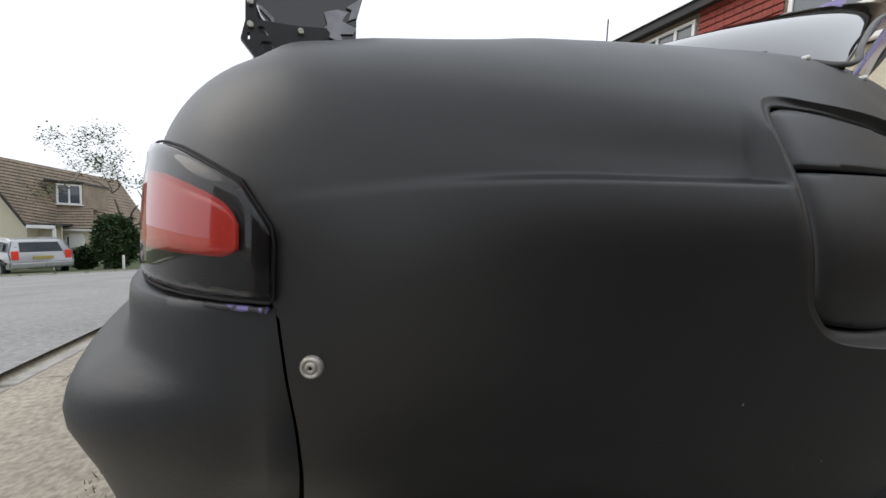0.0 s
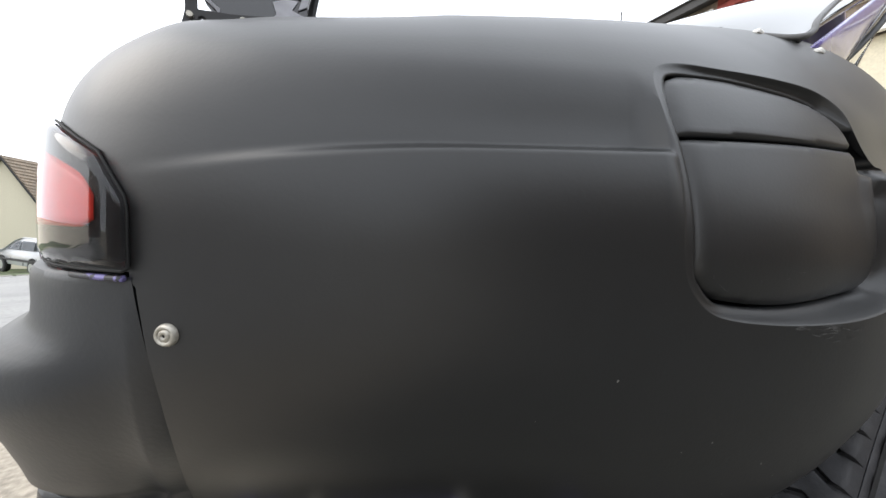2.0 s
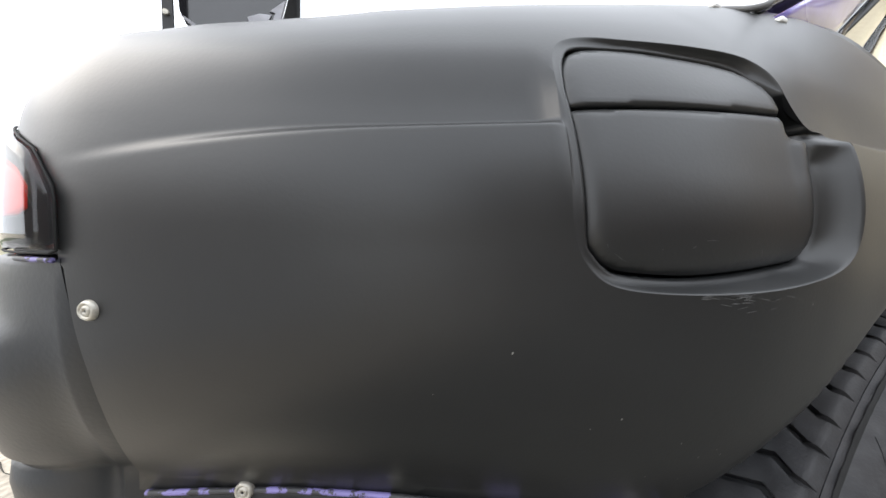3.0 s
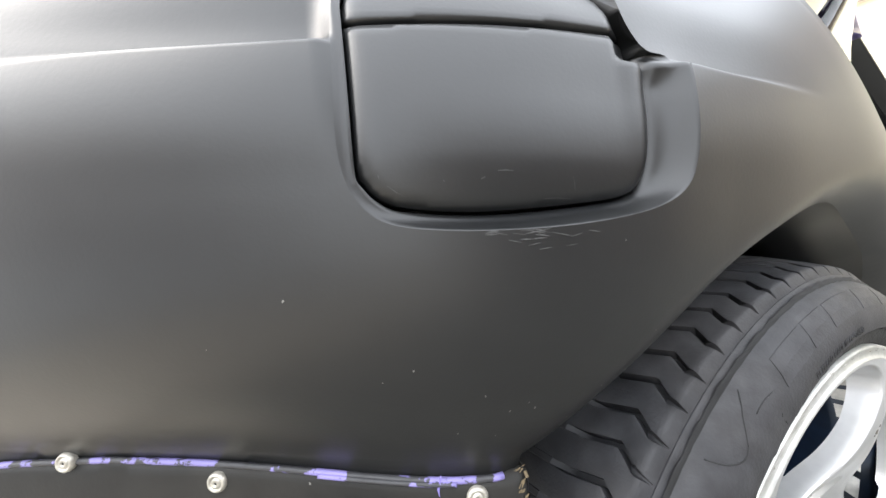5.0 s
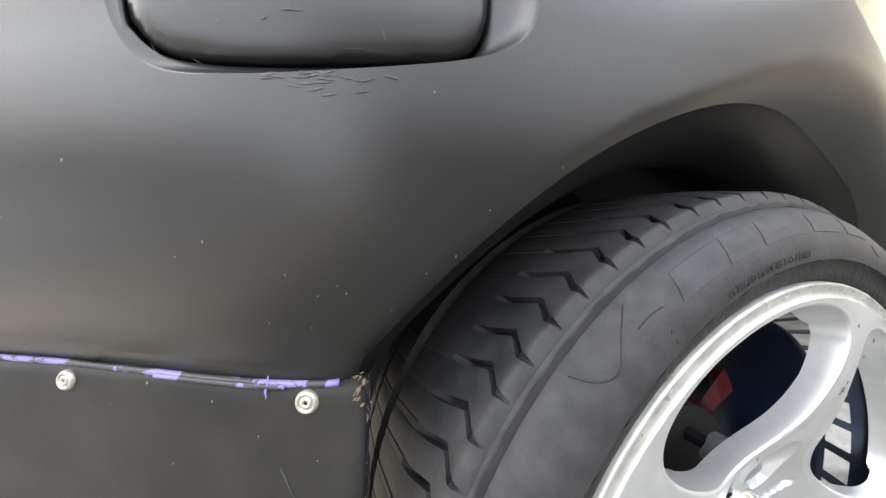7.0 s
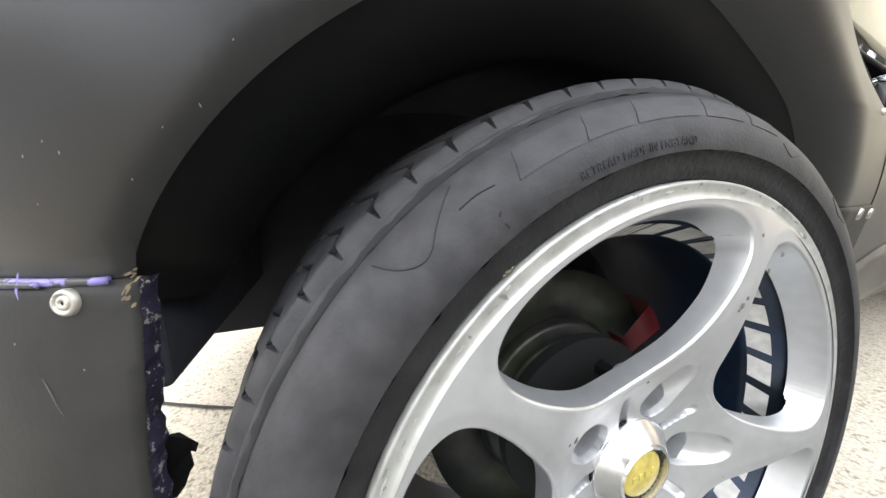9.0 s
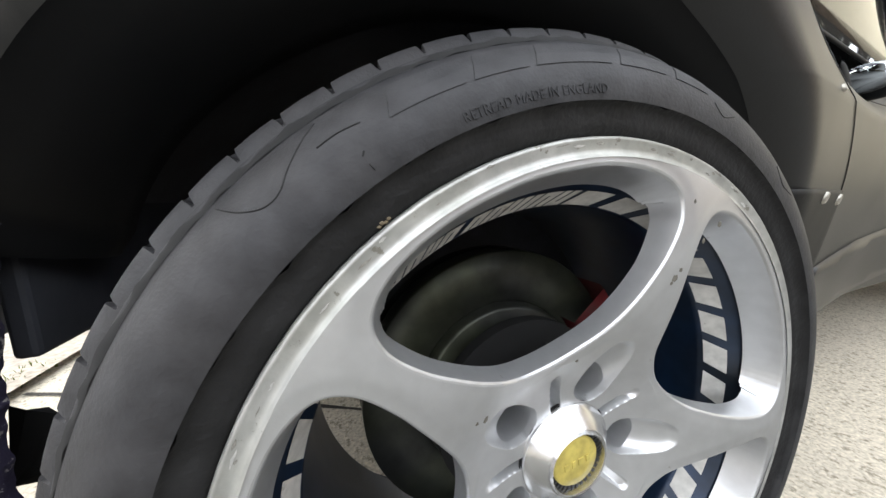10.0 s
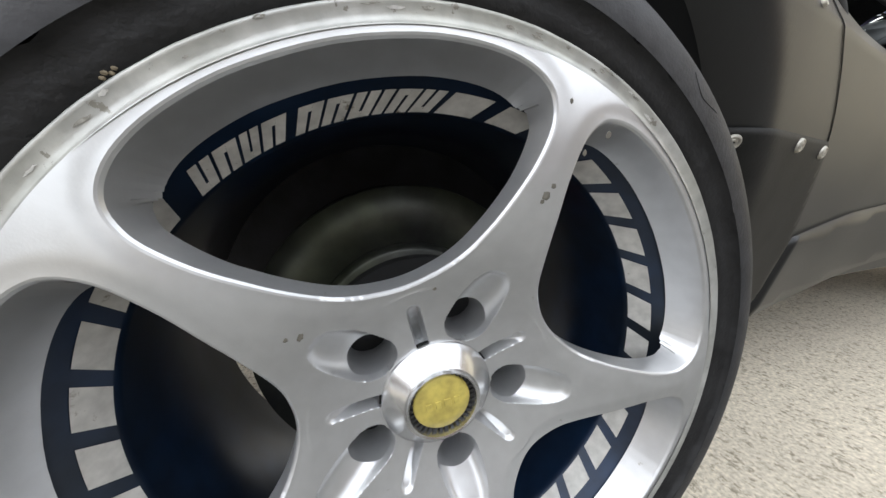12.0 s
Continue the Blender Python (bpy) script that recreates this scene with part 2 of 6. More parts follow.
def rounded(poly, n=6):
    """A closed smooth outline through a coarse one."""
    c = [np.array(p, float) for p in poly]
    k, out = len(c), []
    for i in range(k):
        a, b, d, e = c[i - 1], c[i], c[(i + 1) % k], c[(i + 2) % k]
        for t in np.arange(n) / n:
            out.append(tuple(.5 * (2 * b + (d - a) * t + (2 * a - 5 * b + 4 * d - e) * t * t + (3 * b - a - 3 * d + e) * t ** 3)))
    return out




def settle(x, z):
    """Sets an outline point onto its true place along the side."""
    dx = float(np.interp(x, [-.405, -.36, -.32, -.28, -.24], [-.003, .004, .013, .021, .022]))
    return x + dx, z + .005 + .016 * smooth(-.36, -.25, x) * smooth(.66, .735, z)


RECESS, FLAP = [settle(*p) for p in RECESS], [settle(*p) for p in FLAP]
RECESS, FLAP = rounded(RECESS, 4), rounded(FLAP, 5)


def recess_full(x, z):
    return 0.0012 + 0.0028 * smooth(-.40, -.36, x) + 0.012 * smooth(-.40, -.27, x) * (1 - .45 * smooth(-.242, -.222, x)) * (1 - .6 * smooth(.71, .765, z) * (1 - smooth(-.254, -.240, x))) + 0.003 * (1 - smooth(.64, .68, z)) * smooth(-.405, -.375, x)


_SHOULDER_A = spline([(-.8, .062), (-.74, .065), (-.70, .074), (-.66, .10), (-.6, .15), (-.52, .195), (-.42, .215), (-.3, .212), (-.18, .175), (-.05, .145), (.12, .128), (.3, .12), (3, .12)], 12)
_SHOULDER_B = spline([(-.8, .070), (-.74, .074), (-.675, .080), (-.63, .095), (-.587, .113), (-.5, .137), (-.45, .148), (-.3, .168), (-.13, .192), (.05, .205), (.3, .208), (.55, .165), (1.1, .07), (2.2, .06), (3.4, .04)], 12)


def shoulder(x):
    return float(np.interp(x, _SHOULDER_A[:, 0], _SHOULDER_A[:, 1])), float(np.interp(x, _SHOULDER_B[:, 0], _SHOULDER_B[:, 1]))


def bottom(x):
    return float(np.interp(x, [-.66, -.6, -.545, -.46, -.34, -.3, -.27], [.485, .491, .4945, .4918, .491, .4915, .487])) if x < -0.2 else 0.28


def seam_x(z):
    return float(np.interp(z, [.495, .538, .566, .592, .621, .646, .658], [-.6412, -.6426, -.6447, -.648, -.6532, -.6565, -.6578]))


def off(x, z, d=0.0):
    """A point proud of the plain side by d."""
    e = 0.004
    px = Vector((2 * e, side(x + e) + lean(x + e, z) - side(x - e) - lean(x - e, z), 0))
    pz = Vector((0, lean(x, z + e) - lean(x, z - e), 2 * e))
    n = px.cross(pz).normalized()
    if n.y > 0:
        n = -n
    return Vector((x, side(x) + lean(x, z), z)) + d * n


def full_lean(x, z):
    """lean() carried on over the shoulder."""
    if z <= .74:
        return lean(x, z)
    a, b = shoulder(x)
    s = min(0.98, (z - .74) / b)
    m0 = roll(x)
    a = max(.04, a - m0 * b)
    return lean(x, .741) + m0 * (z - .74) + a * (1 - math.sqrt(1 - s * s)) - crease_step(x, .741) * smooth(.742, .787, z)


def recess_edge(x, z, d=0.0):
    return Vector((x, side(x) + full_lean(x, z) + d, z))


def resample(poly, n):
    p = np.array(list(poly) + [poly[0]])
    s = np.r_[0, np.cumsum(np.hypot(*np.diff(p, axis=0).T))]
    t = np.linspace(0, s[-1], n, endpoint=False)
    return [(float(np.interp(v, s, p[:, 0])), float(np.interp(v, s, p[:, 1]))) for v in t]


HOLE = resample(RECESS, 400)

def patch(name, outline, step, proud, material, parent, label="", thick=0.006, depth=None):
    """A panel that follows the side within an outline, with a turned-in edge."""
    xs0, xs1 = min(p[0] for p in outline), max(p[0] for p in outline)
    zs0, zs1 = min(p[1] for p in outline), max(p[1] for p in outline)
    nx, nz = int((xs1 - xs0) / step) + 3, int((zs1 - zs0) / step) + 3
    pos, keep = {}, []
    for i in range(nx):
        for j in range(nz):
            pos[i, j] = [xs0 - step + i * step, zs0 - step + j * step]
    for i in range(nx - 1):
        for j in range(nz - 1):
            cx, cz = pos[i, j][0] + step / 2, pos[i, j][1] + step / 2
            if poly_sd(outline, cx, cz) < 0:
                keep.append(((i, j), (i + 1, j), (i + 1, j + 1), (i, j + 1)))
    count = {}
    for f in keep:
        for k in range(4):
            e = tuple(sorted((f[k], f[(k + 1) % 4])))
            count[e] = count.get(e, 0) + 1
    rim = [e for e, c in count.items() if c == 1]
    for k in {v for e in rim for v in e}:
        for _ in range(4):
            x, z = pos[k]
            h = 1e-4
            d = poly_sd(outline, x, z)
            gx, gz = (poly_sd(outline, x + h, z) - d) / h, (poly_sd(outline, x, z + h) - d) / h
            g = gx * gx + gz * gz + 1e-9
            pos[k] = [x - d * gx / g, z - d * gz / g]
    ids, verts = {}, []
    rimset = {v for e in rim for v in e}
    for f in keep:
        for k in f:
            if k not in ids:
                ids[k] = len(verts)
                x, z = pos[k]
                q = off(x, z, proud if k not in rimset else proud - 0.0012)
                if depth:
                    q.y += depth(x, z)
                verts.append(q)
    faces = [tuple(ids[k] for k in f) for f in keep]
    back = {}
    for k in rimset:
        back[k] = len(verts)
        verts.append(verts[ids[k]] + Vector((0, thick, 0)))
    for e in rim:
        faces.append((ids[e[0]], ids[e[1]], back[e[1]], back[e[0]]))
    ob = ob_mesh(name, verts, faces, material)
    bm = bmesh.new()
    bm.from_mesh(ob.data)
    bmesh.ops.recalc_face_normals(bm, faces=bm.faces)
    bm.to_mesh(ob.data)
    bm.free()
    return child(ob, parent, label) if parent else ob


car = tagged(empty("car", (0, 0.85, 0)), "matt black sports car with chipped purple edges on a concrete drive", "car")


def fit_under(ob, parent, label=""):
    """Parents an object built in world places."""
    ob.parent = parent
    ob.matrix_parent_inverse = Matrix.Translation(-parent.matrix_world.translation)
    return tagged(ob, label) if label else ob


def stations():
    xs = []
    # rear face and corner by arc length, then along the side
    seg = np.r_[0, np.cumsum(np.hypot(*np.diff(LINE, axis=0).T))]
    corner = float(np.interp(-0.70, LINE[:_front, 0], seg[:_front]))
    ss = list(np.linspace(0, corner, 60))
    x = -0.70
    while x < 3.3:
        step = 0.004 if -.42 < x < -.17 else 0.008 if x < .34 else 0.03 if x < 1.2 else 0.08
        x += step
        if x < 2.75:
            ss.append(float(np.interp(x, LINE[60:, 0], seg[60:])))
    ss += list(np.linspace(ss[-1], seg[-1], 26))[1:]
    return np.array(ss), seg


def body_shell():
    ss, seg = stations()
    cx, cy = np.interp(ss, seg, LINE[:, 0]), np.interp(ss, seg, LINE[:, 1])
    zs = list(np.arange(.28, .60, .008)) + list(np.arange(.60, .69, .004)) + list(np.arange(.69, .712, .002)) + list(np.arange(.712, .74, .0013)) + [.74]
    phis = list(np.radians(np.r_[np.arange(2, 30, 2.0), np.arange(30, 91, 5.0)]))
    deck = [0.12, 0.3, 0.55, 0.8, 1.0]
    rows = len(zs) + len(phis) + len(deck)
    pos = np.zeros((len(ss), rows, 3))
    for i in range(len(ss)):
        x, y = cx[i], cy[i]
        k0, k1 = max(i - 1, 0), min(i + 1, len(ss) - 1)
        t = np.array([cx[k1] - cx[k0], cy[k1] - cy[k0]])
        t /= np.hypot(*t)
        n_in = np.array([-t[1], t[0]])
        w = max(smooth(-.64, -.72, x) if x < 0 else 0, smooth(2.5, 2.8, x))
        m = (1 - w) * np.array([0, 1.0]) + w * n_in
        m /= np.hypot(*m)
        for j, z in enumerate(zs):
            d = lean(x, z)
            pos[i, j] = (x + m[0] * d, y + m[1] * d, z)
        a, b = shoulder(x)
        d0 = lean(x, .741)
        m0 = roll(x)
        a = max(.04, a - m0 * b)
        for j, ph in enumerate(phis):
            z = .74 + b * math.sin(ph)
            d = d0 + m0 * (z - .74) + a * (1 - math.cos(ph)) - crease_step(x, .741) * smooth(.742, .787, z)
            pos[i, len(zs) + j] = (x + m[0] * d, y + m[1] * d, z)
        ex, ey, ez = pos[i, len(zs) + len(phis) - 1]
        for j, q in enumerate(deck):
            tx = ex + (0.12 * smooth(-.5, -.76, x) - 0.12 * smooth(2.6, 3.3, x)) * q
            pos[i, len(zs) + len(phis) + j] = (tx, ey + (MID - ey) * q, ez + 0.025 * math.sin(q * math.pi / 2))
    keep = []

    def gone(x, z, i):
        if z < .66 and (i < 60 or x < seam_x(z)):
            return True
        if x < -.1 and z < bottom(x):
            return True
        if -.42 < x < -.20 and .62 < z < .84 and poly_sd(RECESS, x, z) < 0:
            return True
        return math.hypot(x - ARCH[0], z - ARCH[1]) < ARCH[2] or (abs(x - ARCH[0]) < ARCH[2] and z < ARCH[1]) \
            or math.hypot(x - 2.5, z - .31) < .33

    for i in range(len(ss) - 1):
        for j in range(rows - 1):
            c = (pos[i, j] + pos[i + 1, j] + pos[i, j + 1] + pos[i + 1, j + 1]) / 4
            if not gone(c[0], c[2], i):
                keep.append((i, j))
    count = {}
    for i, j in keep:
        q = [(i, j), (i + 1, j), (i + 1, j + 1), (i, j + 1)]
        for k in range(4):
            e = tuple(sorted((q[k], q[(k + 1) % 4])))
            count[e] = count.get(e, 0) + 1
    arch_rim, hole_rim = set(), set()
    for e, c in count.items():
        if c > 1:
            continue
        for k in e:
            x, y, z = pos[k]
            r = math.hypot(x - ARCH[0], z - ARCH[1])
            if abs(r - ARCH[2]) < 0.012 and z > .5:
                arch_rim.add(k)
                x, z = ARCH[0] + (x - ARCH[0]) * ARCH[2] / r, ARCH[1] + (z - ARCH[1]) * ARCH[2] / r
                pos[k] = (x, side(x) + lean(x, z), z)
            elif -.42 < x < -.20 and .625 < z < .84:
                hole_rim.add(k)
            elif x < -.25 and z < .53 and abs(z - bottom(x)) < 0.012:
                z = bottom(x)
                pos[k] = (x, side(x) + lean(x, z), z)
            elif z < .655 and abs(x - seam_x(z)) < 0.012:
                x = seam_x(z)
                pos[k] = (x, side(x) + lean(x, z), z)
    for k in hole_rim:
        x, y, z = pos[k]
        best = min(HOLE, key=lambda p: (p[0] - x) ** 2 + (p[1] - z) ** 2)
        pos[k] = tuple(recess_edge(*best))
    used = sorted({q for i, j in keep for q in ((i, j), (i + 1, j), (i + 1, j + 1), (i, j + 1))})
    ids = {k: n for n, k in enumerate(used)}
    verts = [tuple(pos[k]) for k in used]
    faces = [(ids[i, j], ids[i + 1, j], ids[i + 1, j + 1], ids[i, j + 1]) for i, j in keep]
    # the far side mirrors the near one
    n = len(verts)
    verts += [(x, 2 * MID - y, z) for x, y, z in verts]
    faces += [tuple(n + v for v in reversed(f)) for f in faces]
    ob = ob_mesh("body_shell", verts, faces, M_WRAP)
    bm = bmesh.new()
    bm.from_mesh(ob.data)
    bmesh.ops.remove_doubles(bm, verts=bm.verts, dist=0.0004)
    bmesh.ops.recalc_face_normals(bm, faces=bm.faces)
    bm.to_mesh(ob.data)
    bm.free()
    return fit_under(ob, car, "satin black wrapped quarter panel and boot")


body_shell()


def arch_return():
    """The smooth lip that turns in from the edge of the wheel arch."""
    verts, faces, n = [], [], 150
    turn_in = ((0.0, 0.0), (0.004, -0.0015), (0.014, -0.008), (0.034, -0.019), (0.058, -0.028), (0.072, -0.030), (0.085, 0.0))
    for i in range(n + 1):
        a = radians(-12 + 163 * i / n)
        x, z = ARCH[0] + ARCH[2] * math.cos(a), ARCH[1] + ARCH[2] * math.sin(a)
        y = side(x) + lean(x, z)
        for dy, dr in turn_in:
            r = ARCH[2] + dr
            verts.append((ARCH[0] + r * math.cos(a), y + dy, ARCH[1] + r * math.sin(a)))
    m = len(turn_in)
    faces = [(i * m + j, (i + 1) * m + j, (i + 1) * m + j + 1, i * m + j + 1) for i in range(n) for j in range(m - 1)]
    return fit_under(ob_mesh("arch_lip", verts, faces, M_WRAP), car, "smooth black lip inside the wheel arch")


arch_return()



def nearest(poly, x, z):
    return min(poly, key=lambda p: (p[0] - x) ** 2 + (p[1] - z) ** 2)


def recess():
    """The dished surround between the body's edge and the flap."""
    outer, inner = resample(RECESS, 260), resample(FLAP, 520)
    verts, faces, m = [], [], 9
    for x, z in outer:
        fx, fz = nearest(inner, x, z)
        dist = math.hypot(fx - x, fz - z)
        fd = recess_full(fx, fz)
        for j, (q, dd) in enumerate(((0, 0), (.04, .02), (.1, .1), (.25, .38), (.45, .68), (.7, .9), (.93, 1.0), (1.0, 1.05), (1.03, 1.0))):
            px, pz = x + (fx - x) * q, z + (fz - z) * q
            soft = 1 - .8 * smooth(-.248, -.235, px) * smooth(.719, .742, pz)
            dep = soft * fd * dd * min(1, dist / 0.007) if j < 7 else fd * dd + (0.004 if j == 7 else 0.02)
            verts.append(recess_edge(px, pz, dep))
    n = len(outer)
    for i in range(n):
        k = (i + 1) % n
        for j in range(m - 1):
            faces.append((i * m + j, k * m + j, k * m + j + 1, i * m + j + 1))
    ob = ob_mesh("flap_recess", verts, faces, M_WRAP)
    bm = bmesh.new()
    bm.from_mesh(ob.data)
    bmesh.ops.recalc_face_normals(bm, faces=bm.faces)
    bm.to_mesh(ob.data)
    bm.free()
    fit_under(ob, car, "dished black recess round the fuel flap")
    # flat near-black face gives the flap's surrounding slit its shade
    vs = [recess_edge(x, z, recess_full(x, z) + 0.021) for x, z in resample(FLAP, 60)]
    fit_under(ob_mesh("flap_gap_shade", vs, [tuple(range(60))], M_GAP), car, "near-black sheet for the shade behind the fuel flap")


recess()
# fuel flap in two pieces with a slot between
SLOT = lambda x: .7435 + 0.045 * (x + .395)
FLAP_IN = FLAP
FLAP = [(x + (0.0005 if x < -.385 else 0.0014 if x < -.34 else -0.0016), z + (0.0016 if z < .71 else -0.0016)) for x, z in FLAP]


def cut(poly, below):
    out, n = [], len(poly)
    f = lambda p: (p[1] - SLOT(p[0]) + (0.0012 if below else -0.0012)) * (1 if below else -1)
    for i in range(n):
        a, b = poly[i], poly[(i + 1) % n]
        fa, fb = f(a), f(b)
        if fa <= 0:
            out.append(a)
        if fa * fb < 0:
            t = fa / (fa - fb)
            out.append((a[0] + (b[0] - a[0]) * t, a[1] + (b[1] - a[1]) * t))
    return out


flap_in = lambda x, z: full_lean(x, z) - lean(x, z) + 0.0005 + 0.012 * smooth(-.40, -.27, x) * (1 - .6 * smooth(.71, .765, z)) + 0.003 * (1 - smooth(.64, .68, z)) + 0.0016 * (1 - smooth(0, .009, -poly_sd(FLAP_IN, x, z)))
fit_under(patch("fuel_flap", cut(FLAP, True), 0.003, 0.0, M_WRAP, None, depth=flap_in, thick=0.01), car, "scuffed black lower fuel flap panel")
fit_under(patch("upper_flap", cut(FLAP, False), 0.003, 0.0, M_WRAP, None, depth=flap_in, thick=0.01), car, "black upper flap panel above a dark slot")


# ---- rear wheel ----
wheel = fit_under(empty("wheel", (0, 0, WHEEL_Z)), car, "silver five-spoke alloy wheel with a worn low-profile tyre")
wheel.location = (0, 0, WHEEL_Z)
TURN = 70.0


def on_wheel(ob, label=""):
    ob.parent = wheel
    ob.matrix_parent_inverse = Matrix.Translation((0, 0, -WHEEL_Z))
    return tagged(ob, label) if label else ob


def crisp(ob, degrees):
    """Smooth shading with edges kept sharp above an angle."""
    bm = bmesh.new()
    bm.from_mesh(ob.data)
    bmesh.ops.recalc_face_normals(bm, faces=bm.faces)
    for e in bm.edges:
        e.smooth = not (len(e.link_faces) == 2 and e.calc_face_angle(0) > radians(degrees))
    for f in bm.faces:
        f.smooth = True
    bm.to_mesh(ob.data)
    bm.free()
    return ob


# tyre: bead band, sidewall, shoulder line and a grooved tread
TREAD_R = 0.2990


tyre_prof = [(.2255, .012), (.2275, .003), (.231, -.001), (.236, -.002), (.2425, -.003), (.2445, -.0045), (.2455, -.007), (.249, -.0072),
             (.256, -.0065), (.264, -.004), (.271, .0005), (.277, .006), (.281, .0115), (.2825, .0162), (.2832, .0175), (.2845, .0172), (.2868, .0208)]
tread_prof = [(.2865, .0212), (.2885, .0222), (.2905, .0235), (.2924, .0248), (.2940, .0262), (.2946, .0276)] + [(.2950 + .004 * math.sin(math.pi * min(1, q * 3) / 2) if q < .34 else
             TREAD_R - .004 * max(0, (q - .7) / .3) ** 2, .029 + .19 * q) for q in [*np.linspace(0, .2, 22), *np.linspace(.215, 1, 34)]] + [(.285, .235), (.25, .245), (.226, .235)]
def wl(name, prof, material, label="", steps=200, fn=None, smooth_=True, a0=0.0, a1=360.0, close=False):
    verts, faces = [], []
    full = abs(a1 - a0 - 360) < 1e-6
    n = steps if full else steps + 1
    for i in range(n):
        a = radians(a0 + (a1 - a0) * i / steps)
        for j, (r, y) in enumerate(prof):
            if fn:
                r, y = fn(a, r, y, j)
            verts.append((r * math.cos(a), y, WHEEL_Z + r * math.sin(a)))
    m = len(prof)
    for i in range(steps):
        k = (i + 1) % n
        for j in range(m if close else m - 1):
            j2 = (j + 1) % m
            faces.append((i * m + j, k * m + j, k * m + j2, i * m + j2))
    return on_wheel(ob_mesh(name, verts, faces, material, smooth_), label)


wl("sidewall", tyre_prof[6:], M_RUBBER, "worn grey-black tyre sidewall")
wl("bead_band", tyre_prof[:7], M_RUBBER_DK, "darker rubber bead band beside the rim", 240,
   fn=lambda a, r, y, j: (r + (0.0007 * math.sin(a * 97) + 0.0006 * math.sin(a * 41 + 1) if j > 4 else 0), y))


def tread():
    """Tread blocks parted by kinked grooves that taper out on the shoulder."""
    blocks, verts, faces, m = 70, [], [], len(tread_prof)
    pitch = 2 * math.pi / blocks
    first = radians(132.8)
    ends = (0, .06, .14, .24, .34, None, None, None, None, .66, .76, .86, .94)
    for b in range(blocks):
        jit = .03 * math.sin(b * 2.3)
        for k, c in enumerate(ends):
            for r, y in tread_prof:
                half = .008 + .072 * smooth(.0216, .030, y)
                deep = .0095 * smooth(.0216, .029, y) * (1 - smooth(.068, .084, y))
                if c is None:
                    c_ = .5 + (-half - .025, -half, half, half + .025)[k - 5]
                    g = deep if k in (6, 7) else .0008 * smooth(.024, .035, y)
                else:
                    c_, g = c, .0008 * max(0, 1 - min(abs(c - .5) / .38, 1)) * smooth(.024, .035, y)
                kink = float(np.interp(y, [.022, .032, .045, .069, .15, .24], [0, -.2, -1.9, -.1, 3.0, 4.2]))
                a = first + pitch * (b + c_ - .5 + jit * (1 if c is None else 0)) + radians(kink)
                v = (y - .029) / .19
                if .56 < v < .62 or .84 < v < .88:
                    g = .0085
                flat = smooth(.026, .036, y)
                rr, yy = r - g * (.45 + .55 * flat), y + g * (1 - flat)
                verts.append((rr * math.cos(a), yy, WHEEL_Z + rr * math.sin(a)))
    n = blocks * len(ends)
    for i in range(n):
        k = (i + 1) % n
        for j in range(m - 1):
            faces.append((i * m + j, k * m + j, k * m + j + 1, i * m + j + 1))
    ob = on_wheel(ob_mesh("tread", verts, faces, M_RUBBER, True), "kinked tread blocks of the tyre")
    crisp(ob, 26)
    return ob


tread()
wl("tread_joint", [(.2823, .0152), (.2838, .0158), (.2853, .0172)], M_GAP, "ragged retread joint line", 700,
   fn=lambda a, r, y, j: (r + (0.0014, .0005, .0018)[j] * noise.noise(Vector((math.cos(a) * 26, math.sin(a) * 26, j * 2.4))) + (0, .0001, .0005)[j] * noise.noise(Vector((math.cos(a) * 90, math.sin(a) * 90, j))), y - 0.0005))

# rim lip, dish wall and barrel
wl("rim_lip", [(.222, .016), (.2265, .009), (.2282, .0025), (.2281, -.0015), (.2275, -.0027), (.2264, -.0032), (.2255, -.0028), (.2215, -.0020),
               (.2194, -.0021), (.2180, -.0030), (.2171, -.0045), (.2166, -.0046)],
   M_LIP, "scuffed silver rim lip", 260,
   fn=lambda a, r, y, j: (r + (0.00012 * math.sin(a * 53) * math.sin(a * 17) if 1 < j < 5 else 0), y))
wl("barrel", [(.2105, .016), (.2075, .019), (.2050, .0215), (.2030, .0245), (.2012, .028), (.1992, .031), (.1900, .0455), (.1886, .047), (.1880, .052), (.185, .075), (.184, .1), (.184, .2), (.2, .215), (.2, .225)],
   M_BARREL, "dark navy inside of the rim barrel")


# spoked face: five rounded openings cut out of one disc
def window_sd(r, deg):
    """Signed distance to the nearest opening, negative inside it."""
    d = (deg - (TURN + 36) + 36) % 72 - 36
    x, z = r * math.sin(radians(d)), r * math.cos(radians(d))
    return poly_sd(WINDOW, x, z)


_w = [(.2118, 0), (.2118, 10), (.2115, 17), (.2102, 22.8), (.2068, 27.3), (.2005, 30.4), (.191, 31.9), (.18, 32.3), (.162, 31.5), (.145, 29.6), (.128, 26.8), (.112, 22.5), (.101, 17.2), (.0942, 10.5), (.0908, 3.5)]
WINDOW = [(r * math.sin(radians(a)), r * math.cos(radians(a))) for r, a in _w] + \
         [(-r * math.sin(radians(a)), r * math.cos(radians(a))) for r, a in reversed(_w) if a > 0]
WINDOW = rounded(WINDOW, 3)


def cap_sd(x, z, x1, z1, x2, z2, r):
    ex, ez, wx, wz = x2 - x1, z2 - z1, x - x1, z - z1
    t = min(1, max(0, (wx * ex + wz * ez) / (ex * ex + ez * ez + 1e-12)))
    return math.hypot(wx - ex * t, wz - ez * t) - r


LUG_R = 0.0572
_fc = spline([(0, .0300), (.03, .0300), (.046, .0285), (.062, .0240), (.078, .0180), (.096, .0100), (.114, .0028), (.134, -.0025), (.156, -.0058), (.18, -.0072), (.20, -.0064), (.2172, -.0046)], 8)
FACE_CURVE = (_fc[:, 0], _fc[:, 1])


